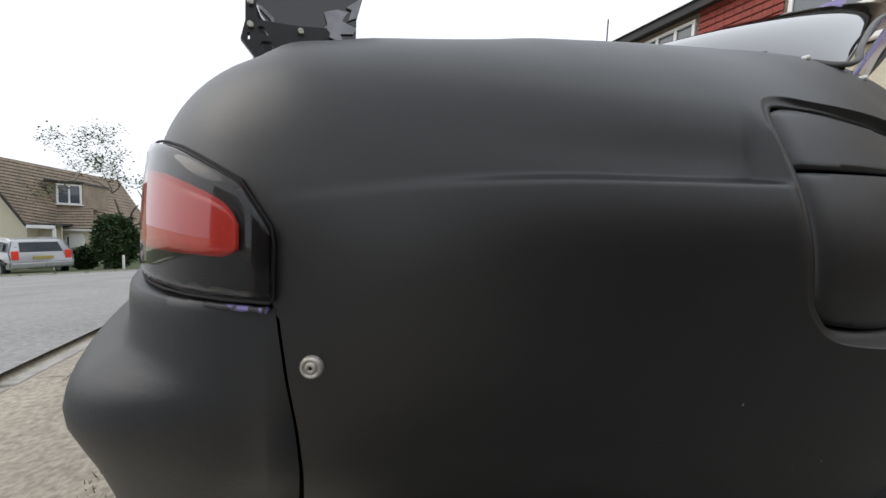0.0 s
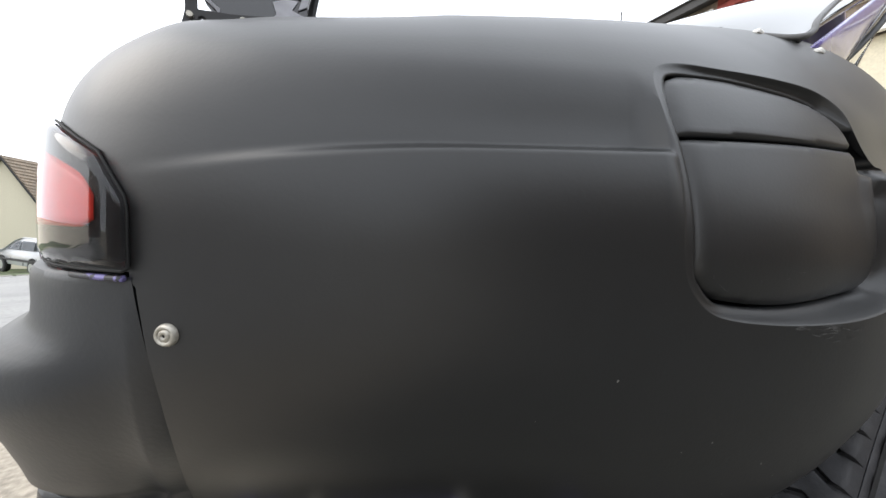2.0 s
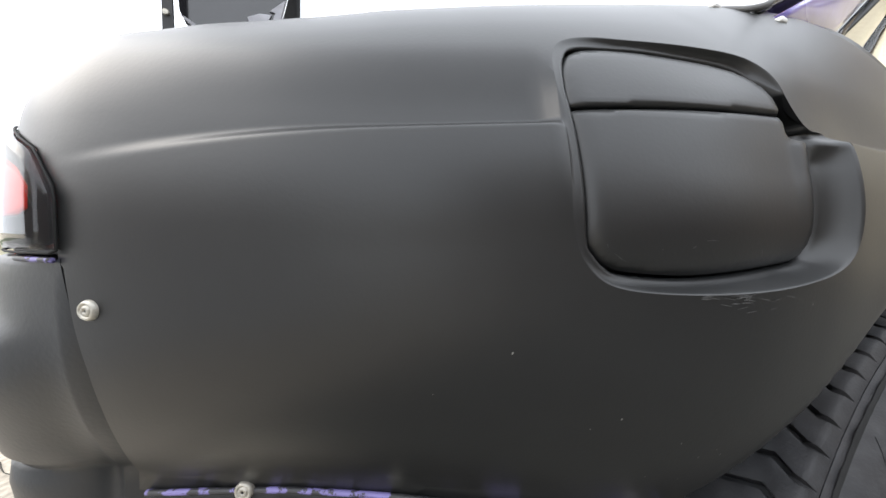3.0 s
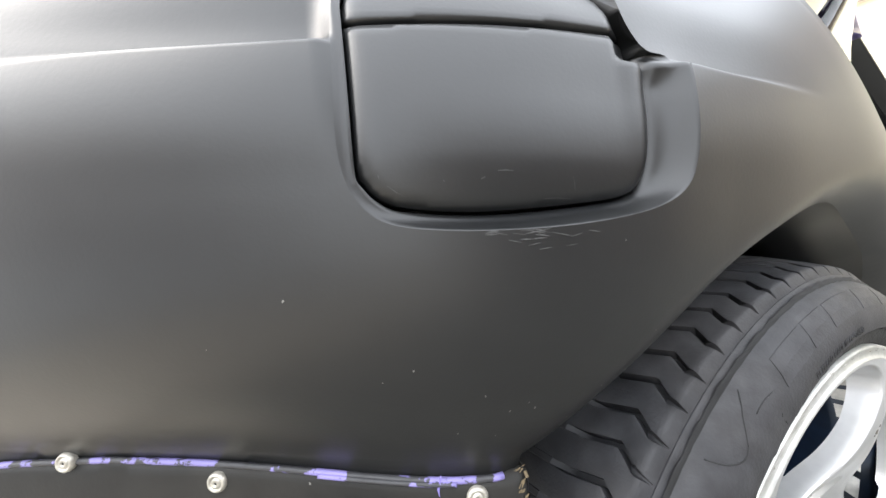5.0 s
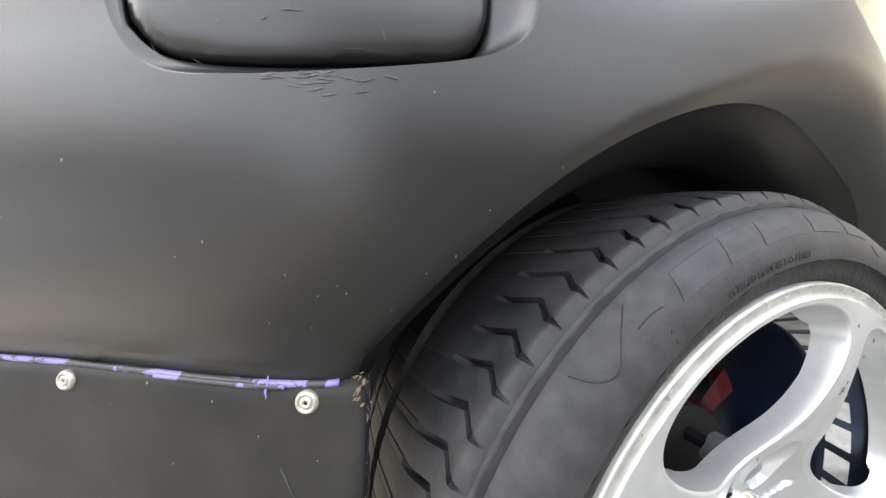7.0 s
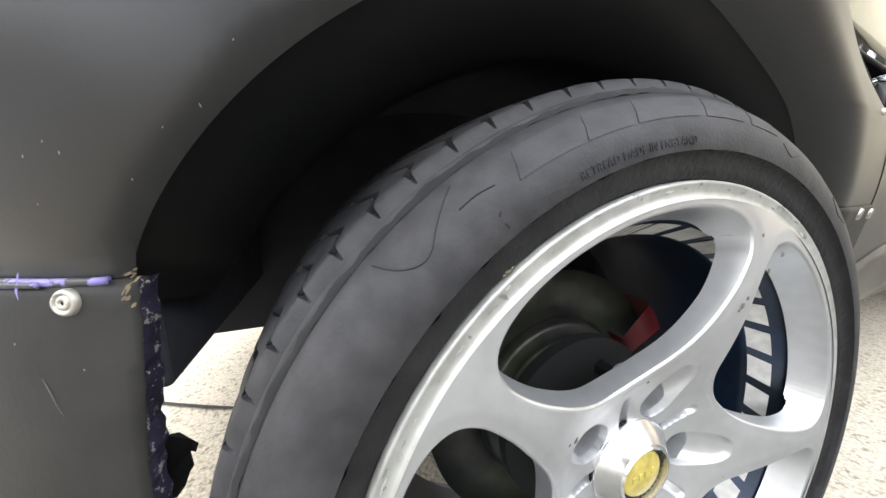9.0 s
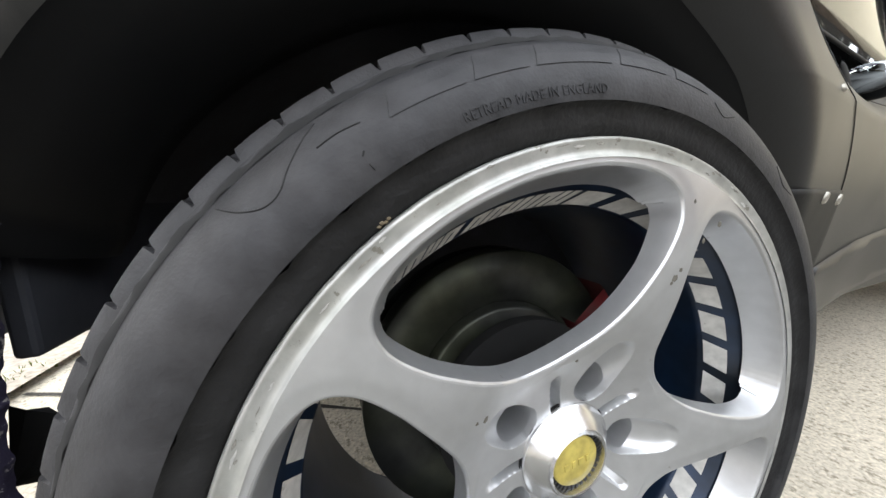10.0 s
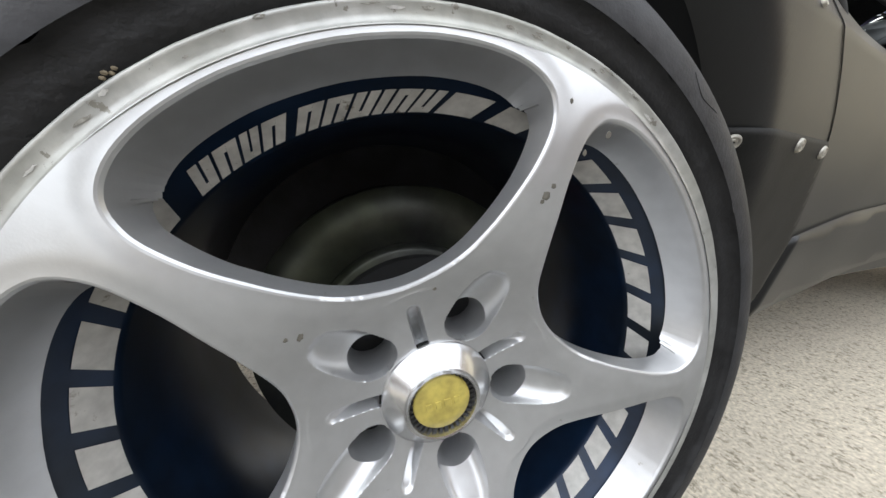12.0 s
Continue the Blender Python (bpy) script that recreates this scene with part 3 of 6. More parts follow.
def face_y(r, deg):
    """Depth of the spoked face, with its lug pockets and slots."""
    y = float(np.interp(r, *FACE_CURVE))
    d = (deg - TURN + 36) % 72 - 36
    x, z = r * math.sin(radians(d)), r * math.cos(radians(d))
    # half-round scoop that climbs outward from each lug hole
    if z > LUG_R - .015 and abs(x) < .0162 and z < .099:
        t = max(0.0, z - LUG_R) / .042
        climb = max(0.0, 1 - t)
        if z < LUG_R:
            q = math.hypot(x, z - LUG_R) / .0162
        else:
            q = abs(x) / (.0162 * math.sqrt(max(1e-6, 1 - t ** 3)))
        if q < 1:
            y += (0.003 + 0.012 * climb) * (1 - q ** 3) ** .6 * smooth(1.0, .9, t)
    d2 = (deg - TURN) % 72 - 36
    x2, z2 = r * math.sin(radians(d2)), r * math.cos(radians(d2))
    sd2 = cap_sd(x2, z2, 0, .040, 0, .0700, .0040)
    if sd2 < 0.001:
        y += 0.012 * smooth(0.0008, -0.0012, sd2) * (1 - .8 * smooth(.052, .074, z2))
    sd3 = cap_sd(x, z, 0, LUG_R, 0, LUG_R + .0005, .0150)
    return y, sd3


EDGE = 0.0021


def spoked_face():
    rs = list(np.arange(.036, .1, .001)) + list(np.arange(.1, .206, .0025)) + list(np.arange(.206, .2164, .0012)) + [.2170]
    na = 600
    P = {}
    for i, r in enumerate(rs):
        for k in range(na):
            P[i, k] = [r, 360 * k / na]
    keep = []
    for i in range(len(rs) - 1):
        for k in range(na):
            r, a = (rs[i] + rs[i + 1]) / 2, 360 * (k + .5) / na
            if (r > .08 and window_sd(r, a) < EDGE) or (r < .075 and face_y(r, a)[1] < 0):
                continue
            keep.append((i, k))
    quad = lambda i, k: [(i, k), (i, (k + 1) % na), (i + 1, (k + 1) % na), (i + 1, k)]
    count = {}
    for f in keep:
        q = quad(*f)
        for c in range(4):
            e = tuple(sorted((q[c], q[(c + 1) % 4])))
            count[e] = count.get(e, 0) + 1
    rim = [e for e, c in count.items() if c == 1 and not (e[0][0] == e[1][0] and e[0][0] in (0, len(rs) - 1))]
    grad = {}
    for k in {v for e in rim for v in e}:
        r, a = P[k]
        fn = (lambda r, a: window_sd(r, a) - EDGE) if r > .078 else (lambda r, a: face_y(r, a)[1])
        x, z = r * math.cos(radians(a)), r * math.sin(radians(a))
        for _ in range(4):
            f0 = lambda x, z: fn(math.hypot(x, z), math.degrees(math.atan2(z, x)))
            h = 1e-4
            d = f0(x, z)
            g = Vector(((f0(x + h, z) - d) / h, (f0(x, z + h) - d) / h))
            g2 = g.length_squared + 1e-9
            x, z = x - d * g[0] / g2, z - d * g[1] / g2
        P[k] = [math.hypot(x, z), math.degrees(math.atan2(z, x))]
        grad[k] = g.normalized()
    used = sorted({v for f in keep for v in quad(*f)})
    ids = {v: n for n, v in enumerate(used)}
    verts = []
    for v in used:
        r, a = P[v]
        y = face_y(r, a)[0]
        if r > .085:
            # each spoke is faintly crowned
            y += 0.0009 * (1 - smooth(EDGE, 0.012, window_sd(r, a)))
        verts.append((r * math.cos(radians(a)), y, WHEEL_Z + r * math.sin(radians(a))))
    faces = [tuple(ids[v] for v in quad(*f)) for f in keep]
    back = {}
    for k, g in grad.items():
        x, y, z = verts[ids[k]]
        r, deg = P[k]
        if r < .078:
            ring = [ids[k]]
            for dy, dn in ((0, 0), (.004, .0002), (.03, .0004)):
                ring.append(len(verts))
                verts.append((x - g[0] * dn, y + dy, z - g[1] * dn))
        else:
            out = -(g[0] * math.cos(radians(deg)) + g[1] * math.sin(radians(deg)))
            o = smooth(-.95, -.25, out)
            deep = (1 - o) * .024 + o * float(np.interp(r, [.09, .15, .19], [.018, .018, .021]))
            slope = (1 - o) * .0085 + o * float(np.interp(r, [.09, .15, .185, .205], [.001, .001, .002, .005]))
            ring = []
            for dy, dn in ((0, 0), (.0004, .0011), (.0017, .0021), (.0017, .0021), (.0017 + deep * .08, .0023 + slope * .06), (deep * .5, .0021 + slope * .42), (deep * .85, .0021 + slope * .86), (deep, .0021 + slope * 1.1)):
                ring.append(len(verts))
                verts.append((x - g[0] * dn, y + dy, z - g[1] * dn))
        back[k] = ring
    for e in rim:
        a, b = back[e[0]], back[e[1]]
        for c in range(len(a) - 1):
            if not (len(a) == 8 and len(b) == 8 and c == 2) and c + 1 < len(b):
                faces.append((a[c], b[c], b[c + 1], a[c + 1]))
    ob = ob_mesh("spoke_face", verts, faces, M_ALLOY)
    crisp(ob, 32)
    return on_wheel(ob, "silver painted five-spoke centre with stone chips")


spoked_face()

# lug holes: dark bores with the nut at the bottom
for k in range(5):
    a = radians(TURN + 72 * k)
    bm = bmesh.new()
    c = Vector((LUG_R * math.cos(a), 0.074, WHEEL_Z + LUG_R * math.sin(a)))
    bmesh.ops.create_cone(bm, cap_ends=True, segments=6, radius1=.0085, radius2=.0075, depth=.02,
                          matrix=Matrix.Translation(c) @ Matrix.Rotation(radians(90), 4, "X"))
    on_wheel(part("lug_nut", bm, M_LAMP_DARK, None))
bm = bmesh.new()
bmesh.ops.create_cone(bm, cap_ends=True, segments=64, radius1=.086, radius2=.086, depth=.012,
                      matrix=Matrix.Translation((0, .088, WHEEL_Z)) @ Matrix.Rotation(radians(90), 4, "X"))
on_wheel(part("hub_face", bm, M_GAP, None, smooth=False), "dark hub behind the spokes")

# centre cap: fluted cone, ring of teeth and a yellow badge
wl("cap_groove", [(.0412, 0.0292), (.0410, 0.0317), (.0398, 0.0317)], M_GAP, "dark groove round the centre cap", 96)
cap = wl("centre_cap", [(.0401, 0.0317), (.0400, 0.0278), (.0394, 0.0268), (.0270, 0.0158), (.0260, 0.0162), (.0250, 0.0138), (.0238, 0.0144), (.0234, 0.0192), (.0230, 0.0232)],
         M_CHROME, "brushed silver conical centre cap", 120)
crisp(cap, 30)
wl("badge", [(.0, 0.0170), (.012, 0.0171), (.0190, 0.0176), (.0202, 0.0186), (.0205, 0.0222)], M_BADGE, "round yellow centre badge with embossed mark", 64)
wl("badge_well", [(.0205, 0.0222), (.0232, 0.0224)], M_GAP, "dark ring round the badge", 64)
for k in range(36):
    a = radians(k * 10)
    bm = bmesh.new()
    box(bm, .0218, .0207, 0, .0030, .003, .0020, Matrix.Translation((0, 0, WHEEL_Z)) @ Matrix.Rotation(-a, 4, "Y"))
    on_wheel(part("cap_tooth", bm, M_SEAL, None))
for k, wdt in enumerate((.005, .0045, .006, .005)):
    bm = bmesh.new()
    box(bm, -.0098 + k * .0066, .0167, 0.0, wdt * .8, .001, .0055, Matrix.Translation((0, 0, WHEEL_Z)) @ Matrix.Rotation(radians(-8), 4, "Y"), 0.0003)
    on_wheel(part("badge_mark", bm, M_BADGE, None))

# stickers on the barrel: slanted blocks and a row of slanted marks
def sticker(name, a0, a1, y0, y1, slant, label=""):
    vs, fs, n = [], [], 6
    for i in range(n + 1):
        for y, s in ((y0, 0), (y1, slant)):
            a = radians(a0 + (a1 - a0) * i / n + s)
            r = float(np.interp(y, [.028, .031, .0455], [.2012, .1992, .1900])) - 0.0008
            vs.append((r * math.cos(a), y, WHEEL_Z + r * math.sin(a)))
    fs = [(2 * i, 2 * i + 1, 2 * i + 3, 2 * i + 2) for i in range(n)]
    return on_wheel(ob_mesh(name, vs, fs, M_STICKER), label)


# the row of marks: each is a pair of slanted bars joined at one end
word_a = 131.0
for wdt, gap, joined in ((3.7, .55, 0), (3.9, .55, 1), (3.0, .55, 0), (3.9, 1.9, 1), (4.0, .55, 1), (4.0, .55, 1), (3.9, .55, 0), (1.8, .55, 2), (3.9, .55, 1), (3.9, 1.3, 0)):
    if joined == 2:
        sticker("sticker_mark", word_a, word_a - wdt, .0305, .0455, 2.6)
    else:
        sticker("sticker_mark", word_a, word_a - wdt * .42, .0305, .0455, 2.6)
        sticker("sticker_mark", word_a - wdt * .56, word_a - wdt, .0305, .0455, 2.6)
        y0, y1 = (.0305, .0343) if joined else (.0417, .0455)
        q = 2.6 * (y0 - .0305) / .015
        sticker("sticker_mark", word_a - wdt * .42 + q, word_a - wdt * .56 + q, y0, y1, 2.6 * (y1 - y0) / .015)
    word_a -= wdt + gap
a = word_a
while a > -150:
    sticker("sticker_block", a, a - 7.6, .0305, .0456, 2.8)
    a -= 10.6
for a in np.arange(143.5, 200, 10.6):
    sticker("sticker_block", a, a - 7.6, .0305, .0456, 2.8)

# brake disc, bell and caliper
wl("brake_disc", [(.09, .128), (.095, .125), (.142, .125), (.143, .127), (.143, .148), (.142, .15), (.09, .15)], M_STEEL, "worn steel brake disc", 96)
wl("disc_bell", [(.0, .098), (.06, .098), (.066, .1), (.068, .104), (.0685, .112), (.073, .114), (.085, .1145), (.089, .117), (.09, .128)], M_STEEL, "dark steel disc bell", 96)
wl("caliper", [(.098, .104), (.098, .168), (.15, .168), (.152, .16), (.152, .112), (.148, .104)], M_RED, "red brake caliper", 20, a0=26, a1=41, close=True)
wl("dust_shield", [(.03, .172), (.138, .172), (.143, .166)], M_GAP, "dark brake dust shield", 64)


# raised marks, cracks and small lettering on the sidewall
def wall_y(r):
    return float(np.interp(r, [p[0] for p in tyre_prof], [p[1] for p in tyre_prof]))


def wall_point(r, deg, up=0.0):
    a = radians(deg)
    return Vector((r * math.cos(a), wall_y(r) - up, WHEEL_Z + r * math.sin(a)))


def raised(name, outline, up, material, label=""):
    """A slab that follows the sidewall, from an outline in (radius, degrees)."""
    n = len(outline)
    rc, ac = sum(p[0] for p in outline) / n, sum(p[1] for p in outline) / n
    vs = [wall_point(r, a, up) for r, a in outline] + [wall_point(rc, ac, up)] + [wall_point(r, a, -.001) for r, a in outline]
    fs = [(i, (i + 1) % n, n) for i in range(n)] + [(i, (i + 1) % n, n + 1 + (i + 1) % n, n + 1 + i) for i in range(n)]
    ob = ob_mesh(name, vs, fs, material, False)
    return on_wheel(ob, label)


for a0, a1 in ((120.4, 111.9), (110.9, 104.3), (103.4, 93.0), (91.6, 84), (82, 75.5)):
    skew = lambda r: -1.6 * (r - .2648) / .0127
    low = [(.2648, a0 + (a1 - a0) * i / 6) for i in range(7)]
    up_ = [(.2648 + .0127 * i / 4, a1 + skew(.2648 + .0127 * i / 4)) for i in (1, 2, 3)]
    top = [(.2775, a1 + (a0 - a1) * i / 6 - 1.6) for i in range(7)]
    down = [(.2775 - .0127 * i / 4, a0 + skew(.2775 - .0127 * i / 4)) for i in (1, 2, 3)]
    raised("raised_mark", low + up_ + top + down, .0005, M_RUBBER, "plain raised block on the sidewall")
for line in ([(.2798, 125.9), (.276, 128), (.271, 130.2), (.2668, 131.7)], [(.2668, 131.7), (.2655, 132.9), (.2668, 134.2), (.272, 135.6), (.279, 136.6)],
             [(.2704, 127.2), (.2706, 125), (.2693, 122.8)], [(.2575, 124.6), (.2590, 124.2)], [(.2505, 124.4), (.2535, 124.5)],
             [(.256, 160), (.263, 160.8)], [(.249, 170), (.268, 170.6)], [(.262, 74), (.256, 72), (.262, 69)], [(.262, 55), (.255, 52), (.26, 48)]):
    dense = [tuple(v) for v in spline(line, 6)]
    on_wheel(tube("sidewall_line", [wall_point(r, d, -.0001) for r, d in dense], .00050, M_RUBBER_DK, None, sides=5))

txt = bpy.data.curves.new("retread_lettering", "FONT")
txt.body, txt.size, txt.extrude, txt.align_x = "RETREAD MADE IN ENGLAND", 0.0068, 0.0002, "LEFT"
txt.space_character = 1.08
tmp = bpy.data.objects.new("retread_lettering", txt)
me = bpy.data.meshes.new_from_object(tmp)
bpy.data.objects.remove(tmp)
wide = max(v.co.x for v in me.vertices)
for v in me.vertices:
    deg = 113.9 - 19.5 * v.co.x / wide
    r = .2488 + v.co.y
    v.co = wall_point(r, deg, .0003 + v.co.z)
me.materials.append(M_RUBBER)
on_wheel(new("retread_lettering", me), "small raised lettering on the sidewall")

# dried dirt on the bead and scuffs on the spokes
M_DIRT = mat("dried_dirt", (.22, .18, .12), .9, vary=.4, scale=300, bump=.6, bscale=500)
random.seed(7)
for deg, r in ((126.6, .2298), (127.0, .2306), (127.5, .2299), (126.1, .2303)):
    bm = bmesh.new()
    bmesh.ops.create_icosphere(bm, subdivisions=2, radius=.0009)
    for v in bm.verts:
        v.co *= 0.8 + 0.5 * random.random()
    bmesh.ops.transform(bm, matrix=Matrix.Translation(wall_point(r, deg, .0005)) @ Matrix.Diagonal((1.3, .5, .9, 1)), verts=bm.verts)
    on_wheel(part("dirt_lump", bm, M_DIRT, None, smooth=True), "dried dirt on the tyre bead")
M_CHIP = mat("stone_chip", (.12, .11, .09), .8, vary=.3, scale=200)
for r, deg, s in ((.150, 69.6, .0028), (.156, 69.0, .0018), (.146, 69.9, .0016), (.107, 141, .0022), (.112, 143, .0016), (.18, 66, .0015), (.196, 63, .002), (.2, 72, .0016), (.084, 95, .0015)):
    a = radians(deg)
    bm = bmesh.new()
    bmesh.ops.create_icosphere(bm, subdivisions=1, radius=s)
    for v in bm.verts:
        v.co *= 0.7 + 0.6 * random.random()
    bmesh.ops.transform(bm, matrix=Matrix.Translation((r * math.cos(a), face_y(r, deg)[0] + .0002, WHEEL_Z + r * math.sin(a))) @ Matrix.Diagonal((1, .25, 1.2, 1)), verts=bm.verts)
    on_wheel(part("stone_chip", bm, M_CHIP, None), "dark stone chip in the paint")


# scuffs on the rim lip where it has met kerbs
M_SCUFF = mat("kerb_scuff", (.26, .25, .22), .75, vary=.4, scale=250, bump=.4, bscale=600)
M_BRIGHT = mat("bare_metal_scuff", (.72, .72, .70), .35, metal=.6, vary=.2, scale=300)
random.seed(52)
for k in range(44):
    deg, r = random.uniform(40, 215), random.uniform(.2218, .2262)
    span, wide_ = random.uniform(.5, 2.6), random.uniform(.0003, .0009)
    vs, n = [], 6
    for i in range(n + 1):
        q = r + random.gauss(0, .0002)
        w_ = wide_ * math.sin(math.pi * (i + .3) / (n + .6))
        for e in (-w_, w_):
            y = float(np.interp(q + e, [.2166, .2194, .2215, .2255, .2264, .2275], [-.0046, -.0021, -.0020, -.0028, -.0032, -.0027])) - .00025
            a = radians(deg + span * i / n)
            vs.append(((q + e) * math.cos(a), y, WHEEL_Z + (q + e) * math.sin(a)))
    fs = [(2 * i, 2 * i + 1, 2 * i + 3, 2 * i + 2) for i in range(n)]
    on_wheel(ob_mesh("lip_scuff", vs, fs, M_BRIGHT if k % 3 == 0 else M_SCUFF, False), "scuff on the rim lip" if k == 0 else "")


# ---- rear corner: bumper and tail lamp follow the plan line ----
SEG = np.r_[0, np.cumsum(np.hypot(*np.diff(LINE, axis=0).T))]


def plan_at(s):
    """Place and inward direction on the plan line at an arc length from the rear's middle."""
    e = 0.004
    p = lambda v: np.array([np.interp(v, SEG, LINE[:, 0]), np.interp(v, SEG, LINE[:, 1])])
    t = p(min(s + e, SEG[-1])) - p(max(s - e, 0))
    t /= np.hypot(*t)
    c = p(s)
    w = smooth(-.64, -.72, c[0])
    m = (1 - w) * np.array([0, 1.0]) + w * np.array([-t[1], t[0]])
    return c, m / np.hypot(*m)


def arc_at(x):
    return float(np.interp(x, LINE[:_front, 0], SEG[:_front]))


def rear_point(s, z, proud=0.0):
    c, m = plan_at(s)
    d = lean(float(c[0]), z) - proud
    return (float(c[0] + m[0] * d), float(c[1] + m[1] * d), z)


def both_sides(verts, faces):
    n = len(verts)
    verts += [(x, 2 * MID - y, z) for x, y, z in verts]
    faces += [tuple(n + v for v in reversed(f)) for f in faces]


def bumper():
    s1 = arc_at(-0.6585)
    ss = list(np.linspace(0, s1 - .25, 14)) + list(np.linspace(s1 - .245, s1, 70))
    prof = [(.655, -.05), (.6578, -.006), (.6572, .006), (.6555, .0105), (.652, .0125), (.645, .013), (.632, .013), (.624, .0138), (.6185, .017), (.6135, .0225), (.608, .031),
            (.602, .0375), (.595, .0412), (.586, .043), (.576, .0425), (.562, .0385), (.546, .034), (.525, .0305), (.512, .0295), (.508, .0265), (.505, .0235), (.502, .0235), (.499, .0275),
            (.485, .029), (.455, .024), (.40, .012), (.34, -.008), (.27, -.04)]
    verts, faces, m = [], [], len(prof)
    for s in ss:
        k = smooth(s1, s1 - .13, s)
        for z, d in prof:
            zz = z
            dd = d * k if d > 0 else d
            base = lean(float(plan_at(s)[0][0]), zz)
            x, y, _ = rear_point(s, zz, dd + (base - lean(float(plan_at(s)[0][0]), .6)) * k * 0.75)
            if s == ss[-1]:
                x = seam_x(min(z, .655)) - 0.0014
            verts.append((x, y, zz))
    for i in range(len(ss) - 1):
        for j in range(m - 1):
            faces.append((i * m + j, i * m + j + 1, (i + 1) * m + j + 1, (i + 1) * m + j))
    last = (len(ss) - 1) * m
    back = len(verts)
    verts += [(x + .004, y + .03, z) for x, y, z in verts[last:last + m]]
    for j in range(m - 1):
        faces.append((last + j, last + j + 1, back + j + 1, back + j))
    both_sides(verts, faces)
    ob = ob_mesh("rear_bumper", verts, faces, M_BUMPER)
    crisp(ob, 38)
    fit_under(ob, car, "satin black rear bumper with a rounded corner")
    # near-black backing sheet that stands for the shade in the panel gap
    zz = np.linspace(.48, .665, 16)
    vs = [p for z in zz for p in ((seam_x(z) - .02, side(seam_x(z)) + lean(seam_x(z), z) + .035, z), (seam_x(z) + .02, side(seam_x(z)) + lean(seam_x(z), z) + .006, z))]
    fit_under(ob_mesh("panel_gap_shade", vs, [(2 * i, 2 * i + 1, 2 * i + 3, 2 * i + 2) for i in range(15)], M_GAP), car, "near-black sheet for the shade between bumper and quarter panel")
    # chipped paint along the bumper's top edge and its lower moulding
    pts = [Vector(rear_point(s, .6565, .0020)) for s in np.linspace(arc_at(-.688), arc_at(-.662), 14)]
    fit_under(tube("chipped_edge", pts, .0017, M_CHIPPED, None), car, "chipped edge showing purple paint")


bumper()


_LAMP_TOP = spline([(.6605, .688), (.6622, .702), (.667, .7115), (.675, .7185), (.690, .7275), (.716, .7425), (.745, .752), (.78, .755)], 10)


def lamp_top(s):
    x = float(plan_at(s)[0][0])
    return float(np.interp(-x, _LAMP_TOP[:, 0], _LAMP_TOP[:, 1]))


def lamp_sheet(name, s_lo, s_hi, lo, hi, proud, material, label, parent, rows=12, cols=40, rim=0.0):
    verts, faces = [], []
    m = rows + (2 if rim else 0)
    for i in range(cols + 1):
        s = s_lo + (s_hi - s_lo) * i / cols
        z0, z1 = lo(s), hi(s)
        col = [(z0 + (z1 - z0) * j / (rows - 1), proud - (0.0015 if rim and j in (0, rows - 1) else 0)) for j in range(rows)]
        if rim:
            col = [(z0, proud - rim)] + col + [(z1, proud - rim)]
        verts += [rear_point(s, z, d) for z, d in col]
    for i in range(cols):
        for j in range(m - 1):
            faces.append((i * m + j, i * m + j + 1, (i + 1) * m + j + 1, (i + 1) * m + j))
    if rim:
        for c in (0, cols):
            back = len(verts)
            s = s_lo if c == 0 else s_hi
            for j in range(m):
                x, y, z = verts[c * m + j]
                q = rear_point(s, z, proud - rim)
                verts.append(q)
            for j in range(m - 1):
                faces.append((c * m + j, c * m + j + 1, back + j + 1, back + j))
    ob = ob_mesh(name, verts, faces, material)
    bm = bmesh.new()
    bm.from_mesh(ob.data)
    bmesh.ops.recalc_face_normals(bm, faces=bm.faces)
    bm.to_mesh(ob.data)
    bm.free()
    return ob


def tail_lamp():
    lamp = fit_under(empty("tail_lamp", (-.70, .25, .70)), car, "smoked tail lamp with a red reflector")
    lamp.location = (-.70, .25, .70)
    bpy.context.view_layer.update()

    def on(ob, label=""):
        ob.parent = lamp
        ob.matrix_parent_inverse = Matrix.Translation((.70, -.25, -.70))
        return tagged(ob, label) if label else ob
    s0, s1 = arc_at(-.6612), arc_at(-.7765)
    lo = lambda s: .6625
    on(lamp_sheet("housing", s0, s1, lo, lambda s: lamp_top(s) - .001, .0005, M_LAMP_DARK, "", lamp, rim=.004), "dark inside of the tail lamp")
    ra, rb = arc_at(-.6735), arc_at(-.729)

    def red_lo(s):
        q = (ra - s) / (ra - rb)
        return .6815 + .004 * max(0, 1 - q / .09) ** 2

    def red_hi(s):
        q = min(1, max(0, (ra - s) / (ra - rb)))
        return .6815 + .0455 * float(np.interp(q, [0, .03, .08, .16, .3, .5, .7, .85, .95, 1], [.36, .50, .60, .69, .80, .92, .99, 1, .97, .90]))
    on(lamp_sheet("red_reflector", ra, rb, red_lo, red_hi, .0025, M_LAMP_RED, "", lamp, rim=.003), "glowing red reflector panel")
    on(lamp_sheet("amber_reflector", arc_at(-.7425), arc_at(-.7525), lambda s: .672, lambda s: lamp_top(s) - .012, .0028, M_ORANGE, "", lamp, cols=8, rim=.003), "amber corner reflector")
    on(lamp_sheet("lens", s0, s1, lo, lamp_top, .0060, M_SMOKE, "", lamp, rows=16, rim=.005), "smoked clear lens")
    edge = [Vector(rear_point(s, lamp_top(s) + .0018, .0012)) for s in np.linspace(s1, s0, 40)]
    edge += [Vector(rear_point(s0 + .0016, z, .0012)) for z in np.linspace(.69, .662, 8)]
    edge += [Vector(rear_point(s, .6605, .004)) for s in np.linspace(s0, s1, 30)]
    on(tube("lamp_seal", edge, .0008, M_GAP, None), "black rubber lamp seal")


tail_lamp()


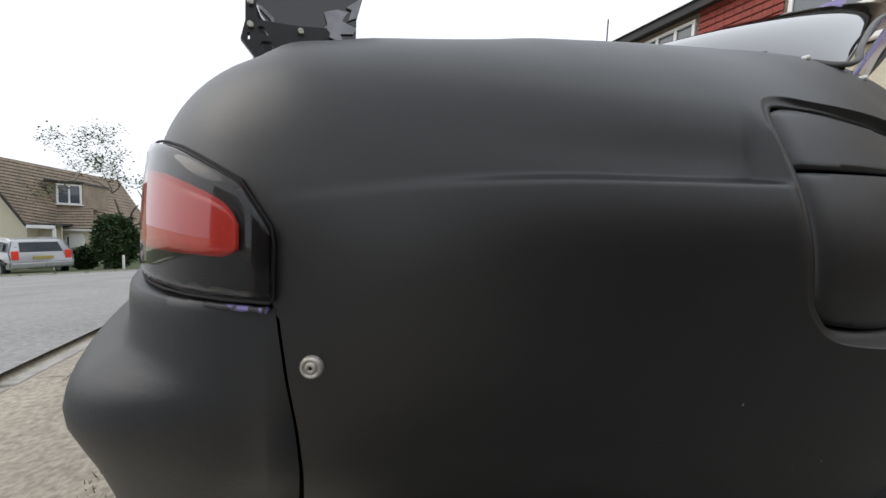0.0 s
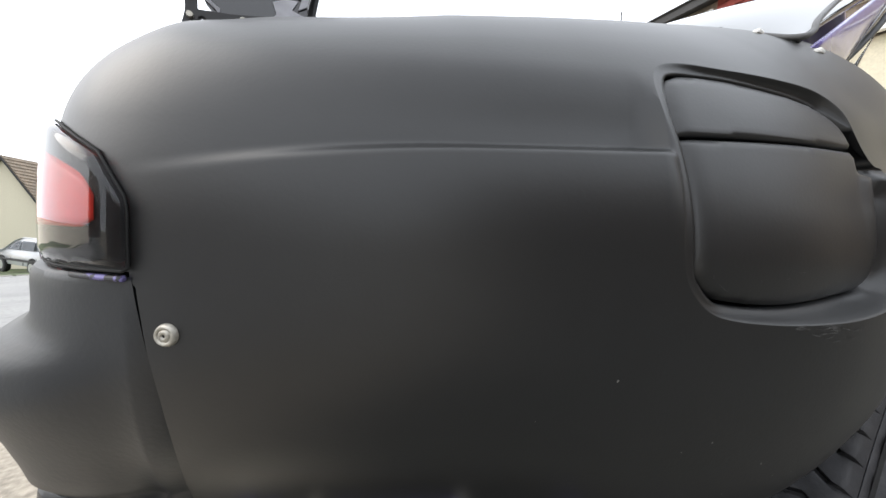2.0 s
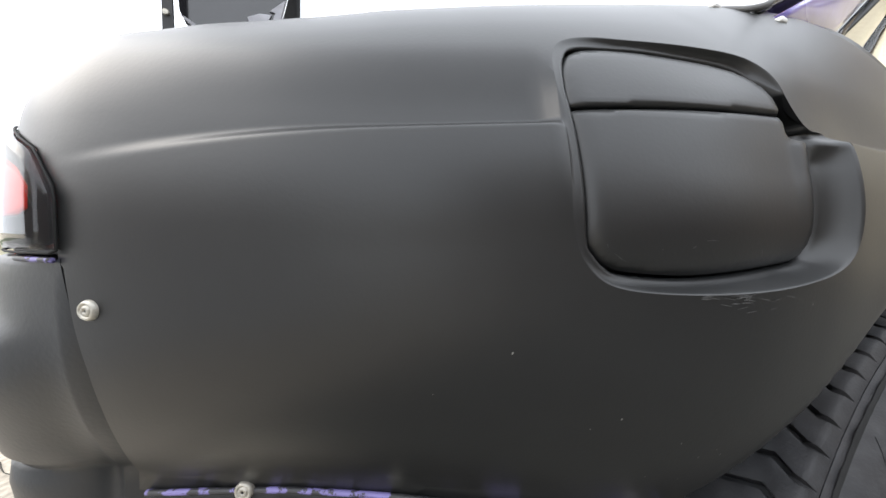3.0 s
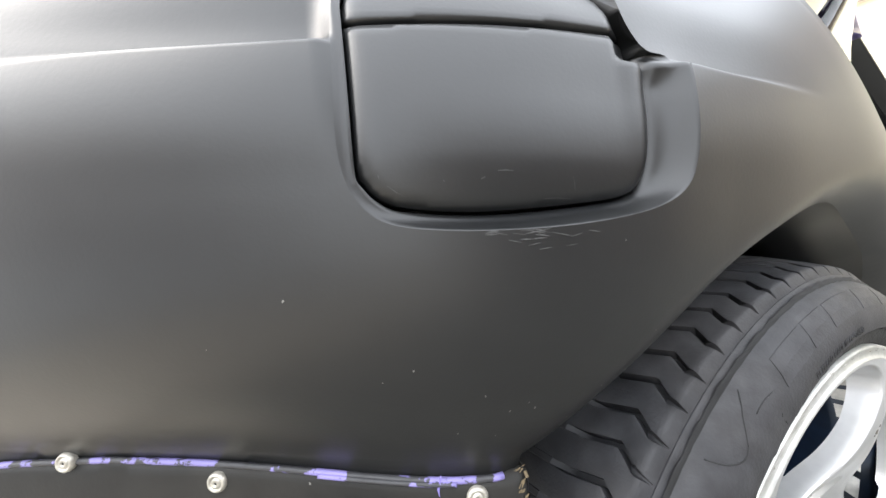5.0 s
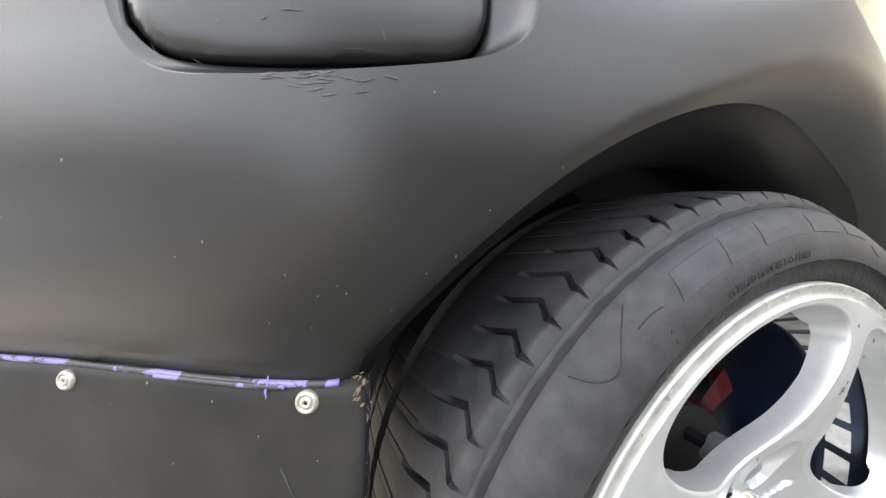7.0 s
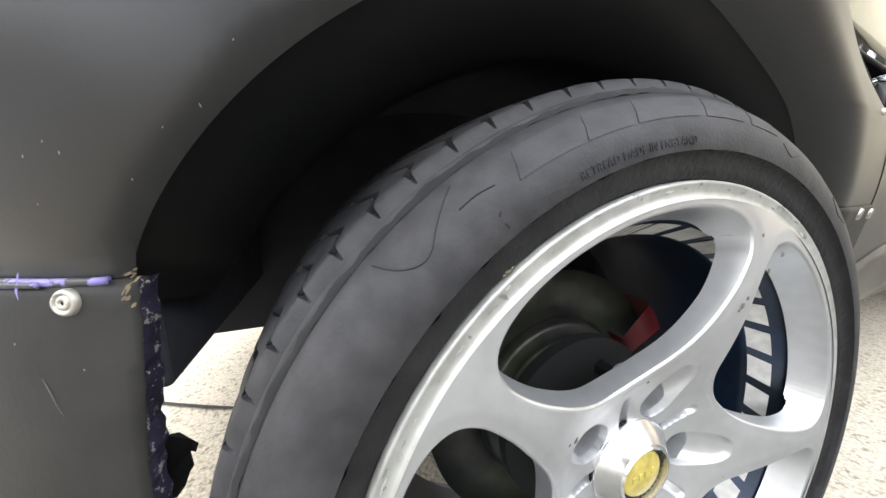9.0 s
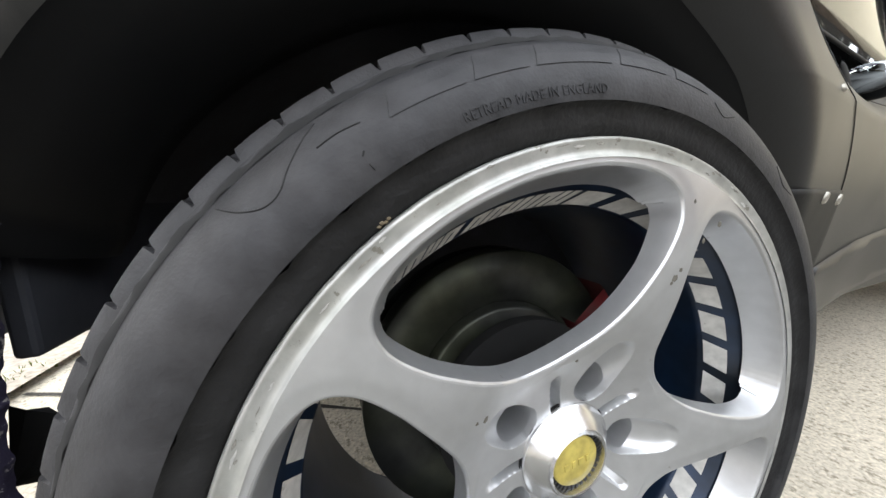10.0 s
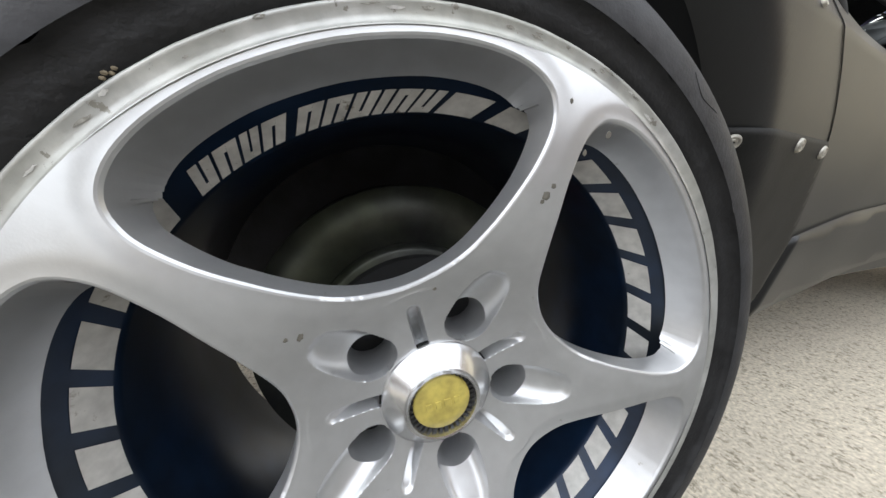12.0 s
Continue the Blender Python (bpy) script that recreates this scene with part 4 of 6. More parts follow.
# ---- fasteners, skirts ----
def rivet(x, z, proud, r=.0078, dirt=True):
    """A domed screw in a cup washer."""
    c = off(x, z, proud)
    n = (off(x, z, proud + .01) - c).normalized()
    turn = n.to_track_quat("Z", "Y").to_matrix().to_4x4()
    prof = [(0, .0012), (.0016, .0012), (.0019, .0022), (.0036, .0022), (.0048, .0018), (.0052, .0010), (.0056, .0012), (.0066, .0021), (.0078, .0021), (.009, .0012), (.0097, 0), (.0097, -.002)]
    verts, faces, m, k = [], [], len(prof), 28
    for i in range(k):
        a = 2 * math.pi * i / k
        for pr, pz in prof:
            rr = pr * r / .0097
            verts.append(c + turn.to_3x3() @ Vector((rr * math.cos(a), rr * math.sin(a), pz)))
    for i in range(k):
        q = (i + 1) % k
        for j in range(m - 1):
            faces.append((i * m + j, q * m + j, q * m + j + 1, i * m + j + 1))
    ring = [c + turn.to_3x3() @ Vector((.17 * r * math.cos(2 * math.pi * i / 6), .17 * r * math.sin(2 * math.pi * i / 6), .0015)) for i in range(6)]
    fit_under(ob_mesh("screw_recess", ring, [tuple(range(6))], M_GAP, False), car, "dark socket of a screw")
    return fit_under(ob_mesh("fastener", verts, faces, M_ZINC), car, "zinc screw in a cup washer")


rivet(-.643, .629, .0005, .0060)

random.seed(4)
edge_x = lambda z: -.3040 - .06 * max(0, .47 - z) + .10 * max(0, .395 - z) + 0.0016 * noise.noise(Vector((z * 45, 7, 0))) + 0.0012 * noise.noise(Vector((z * 160, 2, 0)))
skirt_outline = [(-.6385, bottom(-.6385) - .001)] + [(x, bottom(x) - .001) for x in np.linspace(-.63, -.30, 24)] + [(-.3010, .503)] + \
                [(edge_x(z), z) for z in np.linspace(.50, .2, 40)] + [(-.45, .19), (-.638, .19)]
fit_under(patch("rear_skirt", skirt_outline, 0.006, 0.0035, M_SKIRT, None, thick=0.004), car, "scuffed black skirt panel with a ragged edge")
pts = [off(x, bottom(x) - .0006, .0018) for x in np.linspace(-.637, -.318, 70)]
fit_under(tube("chipped_edge", pts, .0021, M_CHIPPED, None), car, "chipped edge showing purple paint")
pts = [off(x, bottom(x) - .0016, .0036) for x in np.linspace(-.42, -.345, 20)]
fit_under(tube("chipped_edge", pts, .0016, M_CHIPPED, None), car, "chipped edge showing purple paint")
vs, fs = [], []
zl = np.linspace(.490, .2, 160)
for z in zl:
    x = edge_x(z)
    q = off(x, z, .003)
    n1, n2 = noise.noise(Vector((z * 60, 0, 0))), noise.noise(Vector((z * 150, 3, 0)))
    vs += [q, q + Vector((.0024 + .0014 * n1 + .001 * n2, .005, 0)), q + Vector((.0028 + .002 * n1 + .0014 * n2, .010, 0))]
for i in range(len(zl) - 1):
    for j in range(2):
        fs.append((3 * i + j, 3 * i + j + 1, 3 * i + j + 4, 3 * i + j + 3))
M_FLAKE = flecked(mat("flaking_flange", (0.016, 0.013, 0.030), 0.6, vary=0.5, scale=60, bump=0.7, bscale=200), (0.24, 0.225, 0.215), 0.59, 210)
fit_under(ob_mesh("skirt_flange", vs, fs, M_FLAKE), car, "flaking painted flange inside the skirt's edge")
# torn piece of plastic that hangs from the flange
random.seed(21)
tear = [(-.330, .392), (-.322, .389), (-.315, .388), (-.308, .384), (-.305, .379), (-.307, .374), (-.312, .372), (-.309, .366), (-.312, .360), (-.315, .352), (-.322, .342), (-.336, .345)]
bm = bmesh.new()
bm.faces.new([bm.verts.new((x + random.uniform(-.0008, .0008), .085 + random.uniform(-.003, .003), z + random.uniform(-.0008, .0008))) for x, z in tear])
bmesh.ops.solidify(bm, geom=bm.faces[:], thickness=.002)
fit_under(part("torn_liner", bm, M_GAP, None), car, "torn piece of black plastic liner")
# stone chips, scratches and a worn patch in the wrap
M_SPECK = mat("pale_chip", (.2, .195, .18), .7, vary=.3, scale=300)
M_WORN = mat("worn_wrap", (.05, .05, .05), .5, vary=.5, scale=120, bump=.2, bscale=300)


def mark(name, pts, width, proud, material, label, depth=None):
    """A thin ragged flake along a line of (x, z) places on the side."""
    n, vs, fs = len(pts), [], []
    for i, (x, z) in enumerate(pts):
        a, b = pts[max(i - 1, 0)], pts[min(i + 1, n - 1)]
        d = Vector((b[0] - a[0], b[1] - a[1])).normalized()
        w = width * (0.35 + 0.9 * random.random()) * (0.4 if i in (0, n - 1) else 1)
        for s in (-1, 1):
            px, pz = x - d.y * w * s, z + d.x * w * s
            q = off(px, pz, proud)
            if depth:
                q.y += depth(px, pz)
            vs.append(q)
    fs = [(2 * i, 2 * i + 1, 2 * i + 3, 2 * i + 2) for i in range(n - 1)]
    return fit_under(ob_mesh(name, vs, fs, material, False), car, label)


random.seed(31)
for x, z, s in ((-.317, .55, .8), (-.326, .545, .8), (-.262, .563, 1.0), (-.208, .606, .9), (-.292, .536, .7), (-.433, .610, 1.1), (-.375, .572, .9), (-.34, .556, .9),
                (-.274, .636, .8), (-.313, .546, .9), (-.389, .565, .6), (-.276, .555, .6), (-.247, .585, .6), (-.35, .53, .6), (-.33, .527, .6), (-.47, .585, .5)):
    a = random.uniform(.9, 2.2)
    pts = [(x + .0008 * s * k * math.cos(a), z + .0008 * s * k * math.sin(a)) for k in (-1, -.3, .4, 1)]
    mark("paint_chip", pts, .0004 * s, .0004, M_SPECK, "pale stone chip in the wrap")
for x, z, s in ((-.425, .485, .9), (-.385, .479, .8), (-.36, .462, .6), (-.45, .47, .6), (-.41, .44, .6), (-.33, .45, .5)):
    mark("paint_chip", [(x, z - .001 * s), (x + .0004, z), (x, z + .001 * s)], .0006 * s, .0042, M_SPECK, "pale stone chip in the wrap")
mark("scratch", [(-.349, .446), (-.3465, .440), (-.344, .433), (-.341, .427)], .0003, .0042, M_WORN, "pale scratch on the skirt")
for pts, wd in (([(-.385, .664), (-.381, .661), (-.377, .659)], .0003), ([(-.372, .652), (-.369, .650)], .0004), ([(-.310, .6575), (-.303, .658), (-.293, .6575)], .0003),
                ([(-.294, .669), (-.2925, .665), (-.292, .662)], .0003), ([(-.335, .671), (-.331, .6713), (-.327, .671)], .0006), ([(-.3605, .6665), (-.3598, .6658)], .0005), ([(-.389, .669), (-.3885, .667)], .0004),
                ([(-.343, .667), (-.341, .668)], .0009)):
    mark("scratch", pts, wd, .0004, M_WORN, "faint scratch on the flap", depth=flap_in)
random.seed(77)
for k in range(26):
    x, z = random.gauss(-.322, .012), .6425 - abs(random.gauss(0, .0035))
    a = random.uniform(-.3, .3)
    mark("worn_patch", [(x - .003 * math.cos(a), z - .003 * math.sin(a)), (x, z), (x + .003 * math.cos(a), z + .003 * math.sin(a))], .00035, .0004, M_WORN, "worn pale patch under the flap recess")

SKIRT_SCREWS = ((-.572, .493), (-.480, .4815), (-.334, .4815))
for x, z in SKIRT_SCREWS:
    rivet(x, z, .0038, .0066)
for k in range(14):
    x, z = -.3070 + random.gauss(0, .0016), .4880 + random.gauss(0, .004)
    mark("corner_dirt", [(x - .0012, z - .001), (x, z), (x + .001, z + .0012)], .0008, .0046, M_RUST, "brown dirt on the skirt's corner")

# purple scar that runs down from the skirt's edge
mark("purple_scar", [(-.353, .497), (-.3533, .4945), (-.3538, .492), (-.3545, .4895), (-.355, .487), (-.3548, .485), (-.3545, .483)], .0006, .0046, M_PURPLE, "chip showing purple paint")

front_outline = [(.235, .13), (.2355, .500), (.24, .506), (.478, .504), (.486, .500), (.515, .442), (.538, .386), (.535, .30), (.50, .215), (.42, .165), (.30, .13)]
fit_under(patch("sill_panel", front_outline, 0.009, 0.004, M_SKIRT, None, thick=0.004), car, "black sheet panel bolted ahead of the wheel")
for x, z in ((.293, .494), (.395, .495), (.470, .492)):
    rivet(x, z, .0045, .0075)
sill = [(.54, .25), (.546, .382), (.733, .414), (1.0, .435), (1.9, .45), (1.95, .37), (1.2, .325), (.9, .295), (.7, .27)]
fit_under(patch("sill", sill, 0.02, 0.006, M_WRAP, None, thick=0.02), car, "matt black side sill")

# wheel well: liner, inner wall and dark underbody
vs, fs = [], []
ys = [.0, .03, .06, .12, .2, .34]
for i in range(61):
    a = radians(-10 + 167 * i / 60)
    for j, y in enumerate(ys):
        r = ARCH[2] + (.004 if j == 0 else .01 + .004 * math.sin(7 * a))
        x, z = ARCH[0] + r * math.cos(a), ARCH[1] + r * math.sin(a)
        vs.append((x, side(x) + .08 + y if j else side(x) + .082, z))
m = len(ys)
for i in range(60):
    for j in range(m - 1):
        fs.append((i * m + j, (i + 1) * m + j, (i + 1) * m + j + 1, i * m + j + 1))
fit_under(ob_mesh("wheel_well", vs, fs, M_LINER), car, "dirty black wheel well liner")
bm = bmesh.new()
box(bm, -.322, .245, .50, .012, .31, .17, None, .003)
fit_under(part("liner_edge", bm, M_LINER, None), car, "black rear edge of the wheel well liner")
bm = bmesh.new()
box(bm, .03, .40, .475, .60, .02, .39)
box(bm, -.40, .40, .50, .26, .02, .33)
fit_under(part("inner_wall", bm, M_LINER, None), car, "black inner wall of the wheel well")
bm = bmesh.new()
box(bm, -.56, .90, .44, .40, .90, .16, None, .02)
fit_under(part("underbody", bm, M_GAP, None), car, "dark underbody behind the axle")
bm = bmesh.new()
box(bm, 1.40, .85, .42, 1.9, 1.2, .16, None, .02)
fit_under(part("underbody", bm, M_GAP, None), car, "dark floor pan")
bm = bmesh.new()
bmesh.ops.create_cone(bm, cap_ends=True, segments=24, radius1=.035, radius2=.03, depth=1.3, matrix=Matrix.Translation((0, .85, .3)) @ Matrix.Rotation(radians(90), 4, "X"))
fit_under(part("axle", bm, M_GAP, None, smooth=True), car, "dark rear axle")

# ---- cabin ----
def sheet(name, quad, material, label, thick=.006, n=8, bulge=0.0):
    """A gently curved four-cornered panel with thickness."""
    a, b, c, d = [Vector(v) for v in quad]
    nrm = (b - a).cross(d - a).normalized()
    vs, fs = [], []
    for layer in (0, thick):
        for i in range(n + 1):
            for j in range(n + 1):
                u, v = i / n, j / n
                p = a * (1 - u) * (1 - v) + b * u * (1 - v) + c * u * v + d * (1 - u) * v
                vs.append(p + nrm * (bulge * math.sin(math.pi * u) * math.sin(math.pi * v) - layer))
    k = (n + 1) ** 2
    for i in range(n):
        for j in range(n):
            q = (i * (n + 1) + j, (i + 1) * (n + 1) + j, (i + 1) * (n + 1) + j + 1, i * (n + 1) + j + 1)
            fs += [q, tuple(k + v for v in reversed(q))]
    for i in range(n):
        for a_, b_ in (((i, 0), (i + 1, 0)), ((i, n), (i + 1, n)), ((0, i), (0, i + 1)), ((n, i), (n, i + 1))):
            p, q = a_[0] * (n + 1) + a_[1], b_[0] * (n + 1) + b_[1]
            fs.append((p, q, k + q, k + p))
    ob = ob_mesh(name, vs, fs, material)
    bm = bmesh.new()
    bm.from_mesh(ob.data)
    bmesh.ops.recalc_face_normals(bm, faces=bm.faces)
    bm.to_mesh(ob.data)
    bm.free()
    for pl in ob.data.polygons:
        pl.use_smooth = pl.index < 2 * n * n
    return fit_under(ob, car, label)


flip = lambda q: [(x, 2 * MID - y, z) for x, y, z in q]
def rear_glass():
    """A strongly rounded hatch glass that rises fast from its side seals."""
    a, b, c, d = [Vector(v) for v in ((-.131, .100, .893), (-.36, 1.60, .893), (.40, 1.56, 1.19), (.45, .136, 1.19))]
    n, vs, fs = 36, [], []
    for i in range(n + 1):
        for j in range(n + 1):
            u, v = j / n, .5 - .5 * math.cos(math.pi * i / n)
            q = a * (1 - u) * (1 - v) + b * v * (1 - u) + c * u * v + d * u * (1 - v)
            up = .125 * math.sin(math.pi * v) ** .55 * math.sin(math.pi / 2 * min(1, 1.5 * u)) ** .7
            vs.append(q + Vector((-.45 * up, 0, .9 * up)))
    fs = [(i * (n + 1) + j, (i + 1) * (n + 1) + j, (i + 1) * (n + 1) + j + 1, i * (n + 1) + j + 1) for i in range(n) for j in range(n)]
    ob = ob_mesh("rear_window", vs, fs, M_GLASSDK)
    bm = bmesh.new()
    bm.from_mesh(ob.data)
    bmesh.ops.solidify(bm, geom=bm.faces[:], thickness=-.005)
    bm.to_mesh(ob.data)
    bm.free()
    return fit_under(ob, car, "rounded rear window reflecting a white sky")


rear_glass()
on_top = lambda x, z, d=0.0: (x, side(x) + full_lean(x, z) + d, z)
seal = [(.45, .130, 1.19), (.22, .116, 1.085), (.02, .104, .992), (-.10, .096, .920), (-.125, .094, .897), (-.138, .105, .893), (-.155, .16, .913), (-.175, .3, .93), (-.36, 1.5, .935)]
fit_under(tube("window_seal", [tuple(v) for v in spline(seal, 6)], .0030, M_SEALGREY, None), car, "grey rear window seal")
pillar = [on_top(-.118, .885, .002), on_top(.10, .935, .002), (.55, .138, 1.25), (.45, .128, 1.195)]
sheet("rear_pillar", pillar, M_PURPLE, "glossy purple rear pillar", thick=-.003, bulge=.006)
sheet("rear_pillar", flip(pillar), M_PURPLE, "glossy purple rear pillar", thick=.02)
M_CLEAR = glass("door_glass", (.9, .93, .92))
for nm, qw, m_ in (("quarter_window", [on_top(.115, .938, .004), on_top(.50, .905, .004), (.72, .185, 1.25), (.57, .142, 1.25)], M_GLASSDK), ("door_window", [on_top(.52, .90, .004), (1.45, .31, .80), (1.35, .40, 1.22), (.75, .195, 1.25)], M_CLEAR)):
    sheet(nm, qw, m_, "side window", thick=-.006, bulge=.006)
    sheet(nm, flip(qw), m_, "side window", bulge=-.006)
sheet("roof", [(.5, .21, 1.28), (1.35, .345, 1.265), (1.35, 1.355, 1.265), (.5, 1.49, 1.28)], M_PURPLE, "purple painted roof", thick=.02, bulge=.04)
sheet("windscreen", [(1.35, .36, 1.275), (1.95, .27, .85), (1.95, 1.43, .85), (1.35, 1.34, 1.275)], M_GLASSDK, "windscreen", bulge=.03)
fit_under(tube("window_seal", [tuple(v) for v in spline([(.56, .134, 1.24), (.30, .120, 1.06), on_top(.17, .948, -.001), on_top(.105, .938, -.001), on_top(.125, .932, -.001), on_top(.30, .930, -.001), on_top(.5, .90, -.001), (1.4, .30, .80)], 5)], .0045, M_SEAL, None), car, "black side window seal")
for x, y, z in (on_top(-.118, .878), on_top(-.16, .90), on_top(.34, .925)):
    bm = bmesh.new()
    box(bm, x, y, z, .012, .007, .005, None, .002)
    fit_under(part("clip", bm, M_WHITEPAINT, None), car, "small white trim clip")

# door: gap, handle, lock and mirror
gap_line = spline([(.330, .70), (.352, .66), (.386, .608), (.430, .562), (.482, .506), (.517, .444), (.542, .390)], 10)
gap_pts = [off(float(x), float(z), .0006) for x, z in gap_line]
fit_under(tube("door_gap", gap_pts, .0005, M_SEAL, None), car, "dark door gap")
fit_under(tube("belt_line", [off(x, .705 - .03 * (x - .5), .0004) for x in np.linspace(.62, 1.5, 20)], .0007, M_GAP, None), car, "dark line of the door skin")
c = off(.432, .634, .0)
bm = bmesh.new()
bmesh.ops.create_uvsphere(bm, u_segments=24, v_segments=12, radius=1, matrix=Matrix.Translation(c) @ Matrix.Rotation(radians(8), 4, "Z") @ Matrix.Rotation(radians(28), 4, "Y") @ Matrix.Diagonal((.030, .003, .008, 1)))
fit_under(part("door_handle", bm, M_GAP, None, smooth=True), car, "black door handle")
rivet(.336, .604, .0005, .004)
mirror = fit_under(empty("door_mirror", (.87, .19, .705)), car, "black door mirror")
mirror.location = (.87, .19, .705)
bpy.context.view_layer.update()
bm = bmesh.new()
bmesh.ops.create_uvsphere(bm, u_segments=28, v_segments=16, radius=1, matrix=Matrix.Translation((.875, .185, .718)) @ Matrix.Diagonal((.036, .055, .036, 1)))
ob = part("shell", bm, M_BUMPER, None, smooth=True)
ob.parent, ob.matrix_parent_inverse = mirror, Matrix.Translation((-.87, -.19, -.705))
bm = bmesh.new()
bmesh.ops.create_uvsphere(bm, u_segments=28, v_segments=12, radius=1, matrix=Matrix.Translation((.837, .185, .718)) @ Matrix.Diagonal((.010, .044, .028, 1)))
ob = part("mirror_glass", bm, mat("mirror_glass", (.45, .48, .48), .03, metal=1, vary=.02, rvary=0), None, smooth=True)
ob.parent, ob.matrix_parent_inverse = mirror, Matrix.Translation((-.87, -.19, -.705))
bm = bmesh.new()
box(bm, .875, .24, .695, .05, .1, .03, None, .008)
ob = part("arm", bm, M_BUMPER, None)
ob.parent, ob.matrix_parent_inverse = mirror, Matrix.Translation((-.87, -.19, -.705))

# boot spoiler: drilled bracket, glossy end plate with grey flashes and the wing
spoiler = fit_under(empty("spoiler", (-.62, .42, .87)), car, "black boot spoiler on drilled brackets")
spoiler.location = (-.62, .42, .87)
bpy.context.view_layer.update()


def on_spoiler(ob, label=""):
    ob.parent, ob.matrix_parent_inverse = spoiler, Matrix.Translation((.62, -.42, -.87))
    return tagged(ob, label) if label else ob


def plate(name, outline, holes, y0, y1, material, label):
    """A flat plate in the x-z plane with holes, as strips between its outline and holes."""
    cu = bpy.data.curves.new(name, "CURVE")
    cu.dimensions, cu.fill_mode, cu.extrude, cu.bevel_depth = "2D", "BOTH", abs(y1 - y0) / 2, .0006
    for loop in [outline] + holes:
        sp = cu.splines.new("POLY")
        sp.points.add(len(loop) - 1)
        for pnt, (x, z) in zip(sp.points, loop):
            pnt.co = (x, z, 0, 1)
        sp.use_cyclic_u = True
    tmp = bpy.data.objects.new(name, cu)
    me = bpy.data.meshes.new_from_object(tmp)
    me.transform(Matrix.Translation((0, (y0 + y1) / 2, 0)) @ Matrix.Rotation(radians(90), 4, "X"))
    me.materials.clear()
    me.materials.append(material)
    bpy.data.objects.remove(tmp)
    return on_spoiler(new(name, me), label)


br = [(-.679, 1.0), (-.679, .907), (-.683, .888), (-.669, .872), (-.65, .845), (-.62, .845), (-.633, .889), (-.612, .906), (-.598, .915), (-.596, .922), (-.600, .926),
      (-.626, .919), (-.639, .916), (-.668, .911), (-.670, .914), (-.671, 1.0)]
plate("bracket", br, [[(-.669, .901), (-.668, .9045), (-.665, .906), (-.662, .9055), (-.657, .898), (-.666, .897)],
                      [(-.6665, .886), (-.665, .890), (-.661, .892), (-.655, .893), (-.651, .882), (-.66, .878)],
                      [(-.678, .895), (-.6755, .8965), (-.675, .895), (-.675, .889), (-.6775, .8875)]], .418, .424, M_BRACKET, "drilled black metal bracket")
for bx, bz in ((-.675, .903), (-.675, .926), (-.627, .9125)):
    bm = bmesh.new()
    bmesh.ops.create_cone(bm, cap_ends=True, segments=12, radius1=.0036, radius2=.003, depth=.005, matrix=Matrix.Translation((bx, .4165, bz)) @ Matrix.Rotation(radians(90), 4, "X"))
    on_spoiler(part("bolt", bm, M_ZINC, None))
ep = [(-.68, 1.06), (-.671, .95), (-.665, .936), (-.657, .927), (-.652, .904), (-.640, .88), (-.63, .86), (-.557, .86), (-.558, .937), (-.558, .967), (-.551, .996), (-.535, 1.06)]
plate("end_plate", ep, [], .45, .456, M_CARBON, "glossy black spoiler end plate")
M_FLASH = mat("grey_flash", (.34, .34, .37), .3, vary=.25, scale=40)
for fl in ([(-.597, .961), (-.583, .969), (-.57, .971), (-.577, .958), (-.57, .956), (-.559, .955), (-.562, .947), (-.579, .942), (-.573, .931), (-.593, .934), (-.602, .934), (-.593, .948)],
           [(-.553, .994), (-.558, .969), (-.568, .962), (-.564, .976), (-.57, .977)],
           [(-.669, .943), (-.657, .933), (-.653, .928), (-.653, .934), (-.665, .942)],
           [(-.651, .919), (-.643, .917), (-.645, .904), (-.637, .9), (-.645, .896), (-.650, .902)]):
    plate("flash_decal", fl, [], .447, .4485, M_FLASH, "grey flash decal")
bm = bmesh.new()
box(bm, -.605, .85, 1.055, .15, .8, .018, None, .008)
on_spoiler(part("wing", bm, M_CARBON, None), "glossy black spoiler wing")


# ---- other wheels, simple and out of sight ----
def plain_wheel(x, y):
    w = fit_under(empty("wheel", (x, y, WHEEL_Z)), car, "silver alloy wheel with a low-profile tyre")
    w.location = (x, y, WHEEL_Z)
    bpy.context.view_layer.update()
    for name, prof, material in (("tyre", [(.226, 0), (.25, -.006), (.28, .01), (.297, .03), (.298, .12), (.297, .21), (.28, .23), (.226, .235)], M_RUBBER),
                                 ("rim", [(0, .02), (.04, .015), (.06, .03), (.2, .012), (.226, -.002), (.228, .01)], M_ALLOY)):
        verts, faces, m, n = [], [], len(prof), 72
        for i in range(n):
            a = 2 * math.pi * i / n
            for r_, y_ in prof:
                yy = y_ if y < MID else -y_
                verts.append((x + r_ * math.cos(a), y + yy, WHEEL_Z + r_ * math.sin(a)))
        for i in range(n):
            k = (i + 1) % n
            for j in range(m - 1):
                faces.append((i * m + j, k * m + j, k * m + j + 1, i * m + j + 1))
        ob = ob_mesh(name, verts, faces, material)
        ob.parent, ob.matrix_parent_inverse = w, Matrix.Translation((-x, -y, -WHEEL_Z))


plain_wheel(2.5, .14)
plain_wheel(0, 2 * MID)
plain_wheel(2.5, 2 * MID - .14)


# ---- ground, pavement, road ----
def ground_z(x, y):
    along = -.3 * x + .95 * y
    return 0.006 - 0.104 * max(0, min(along, 24) - 2.9)


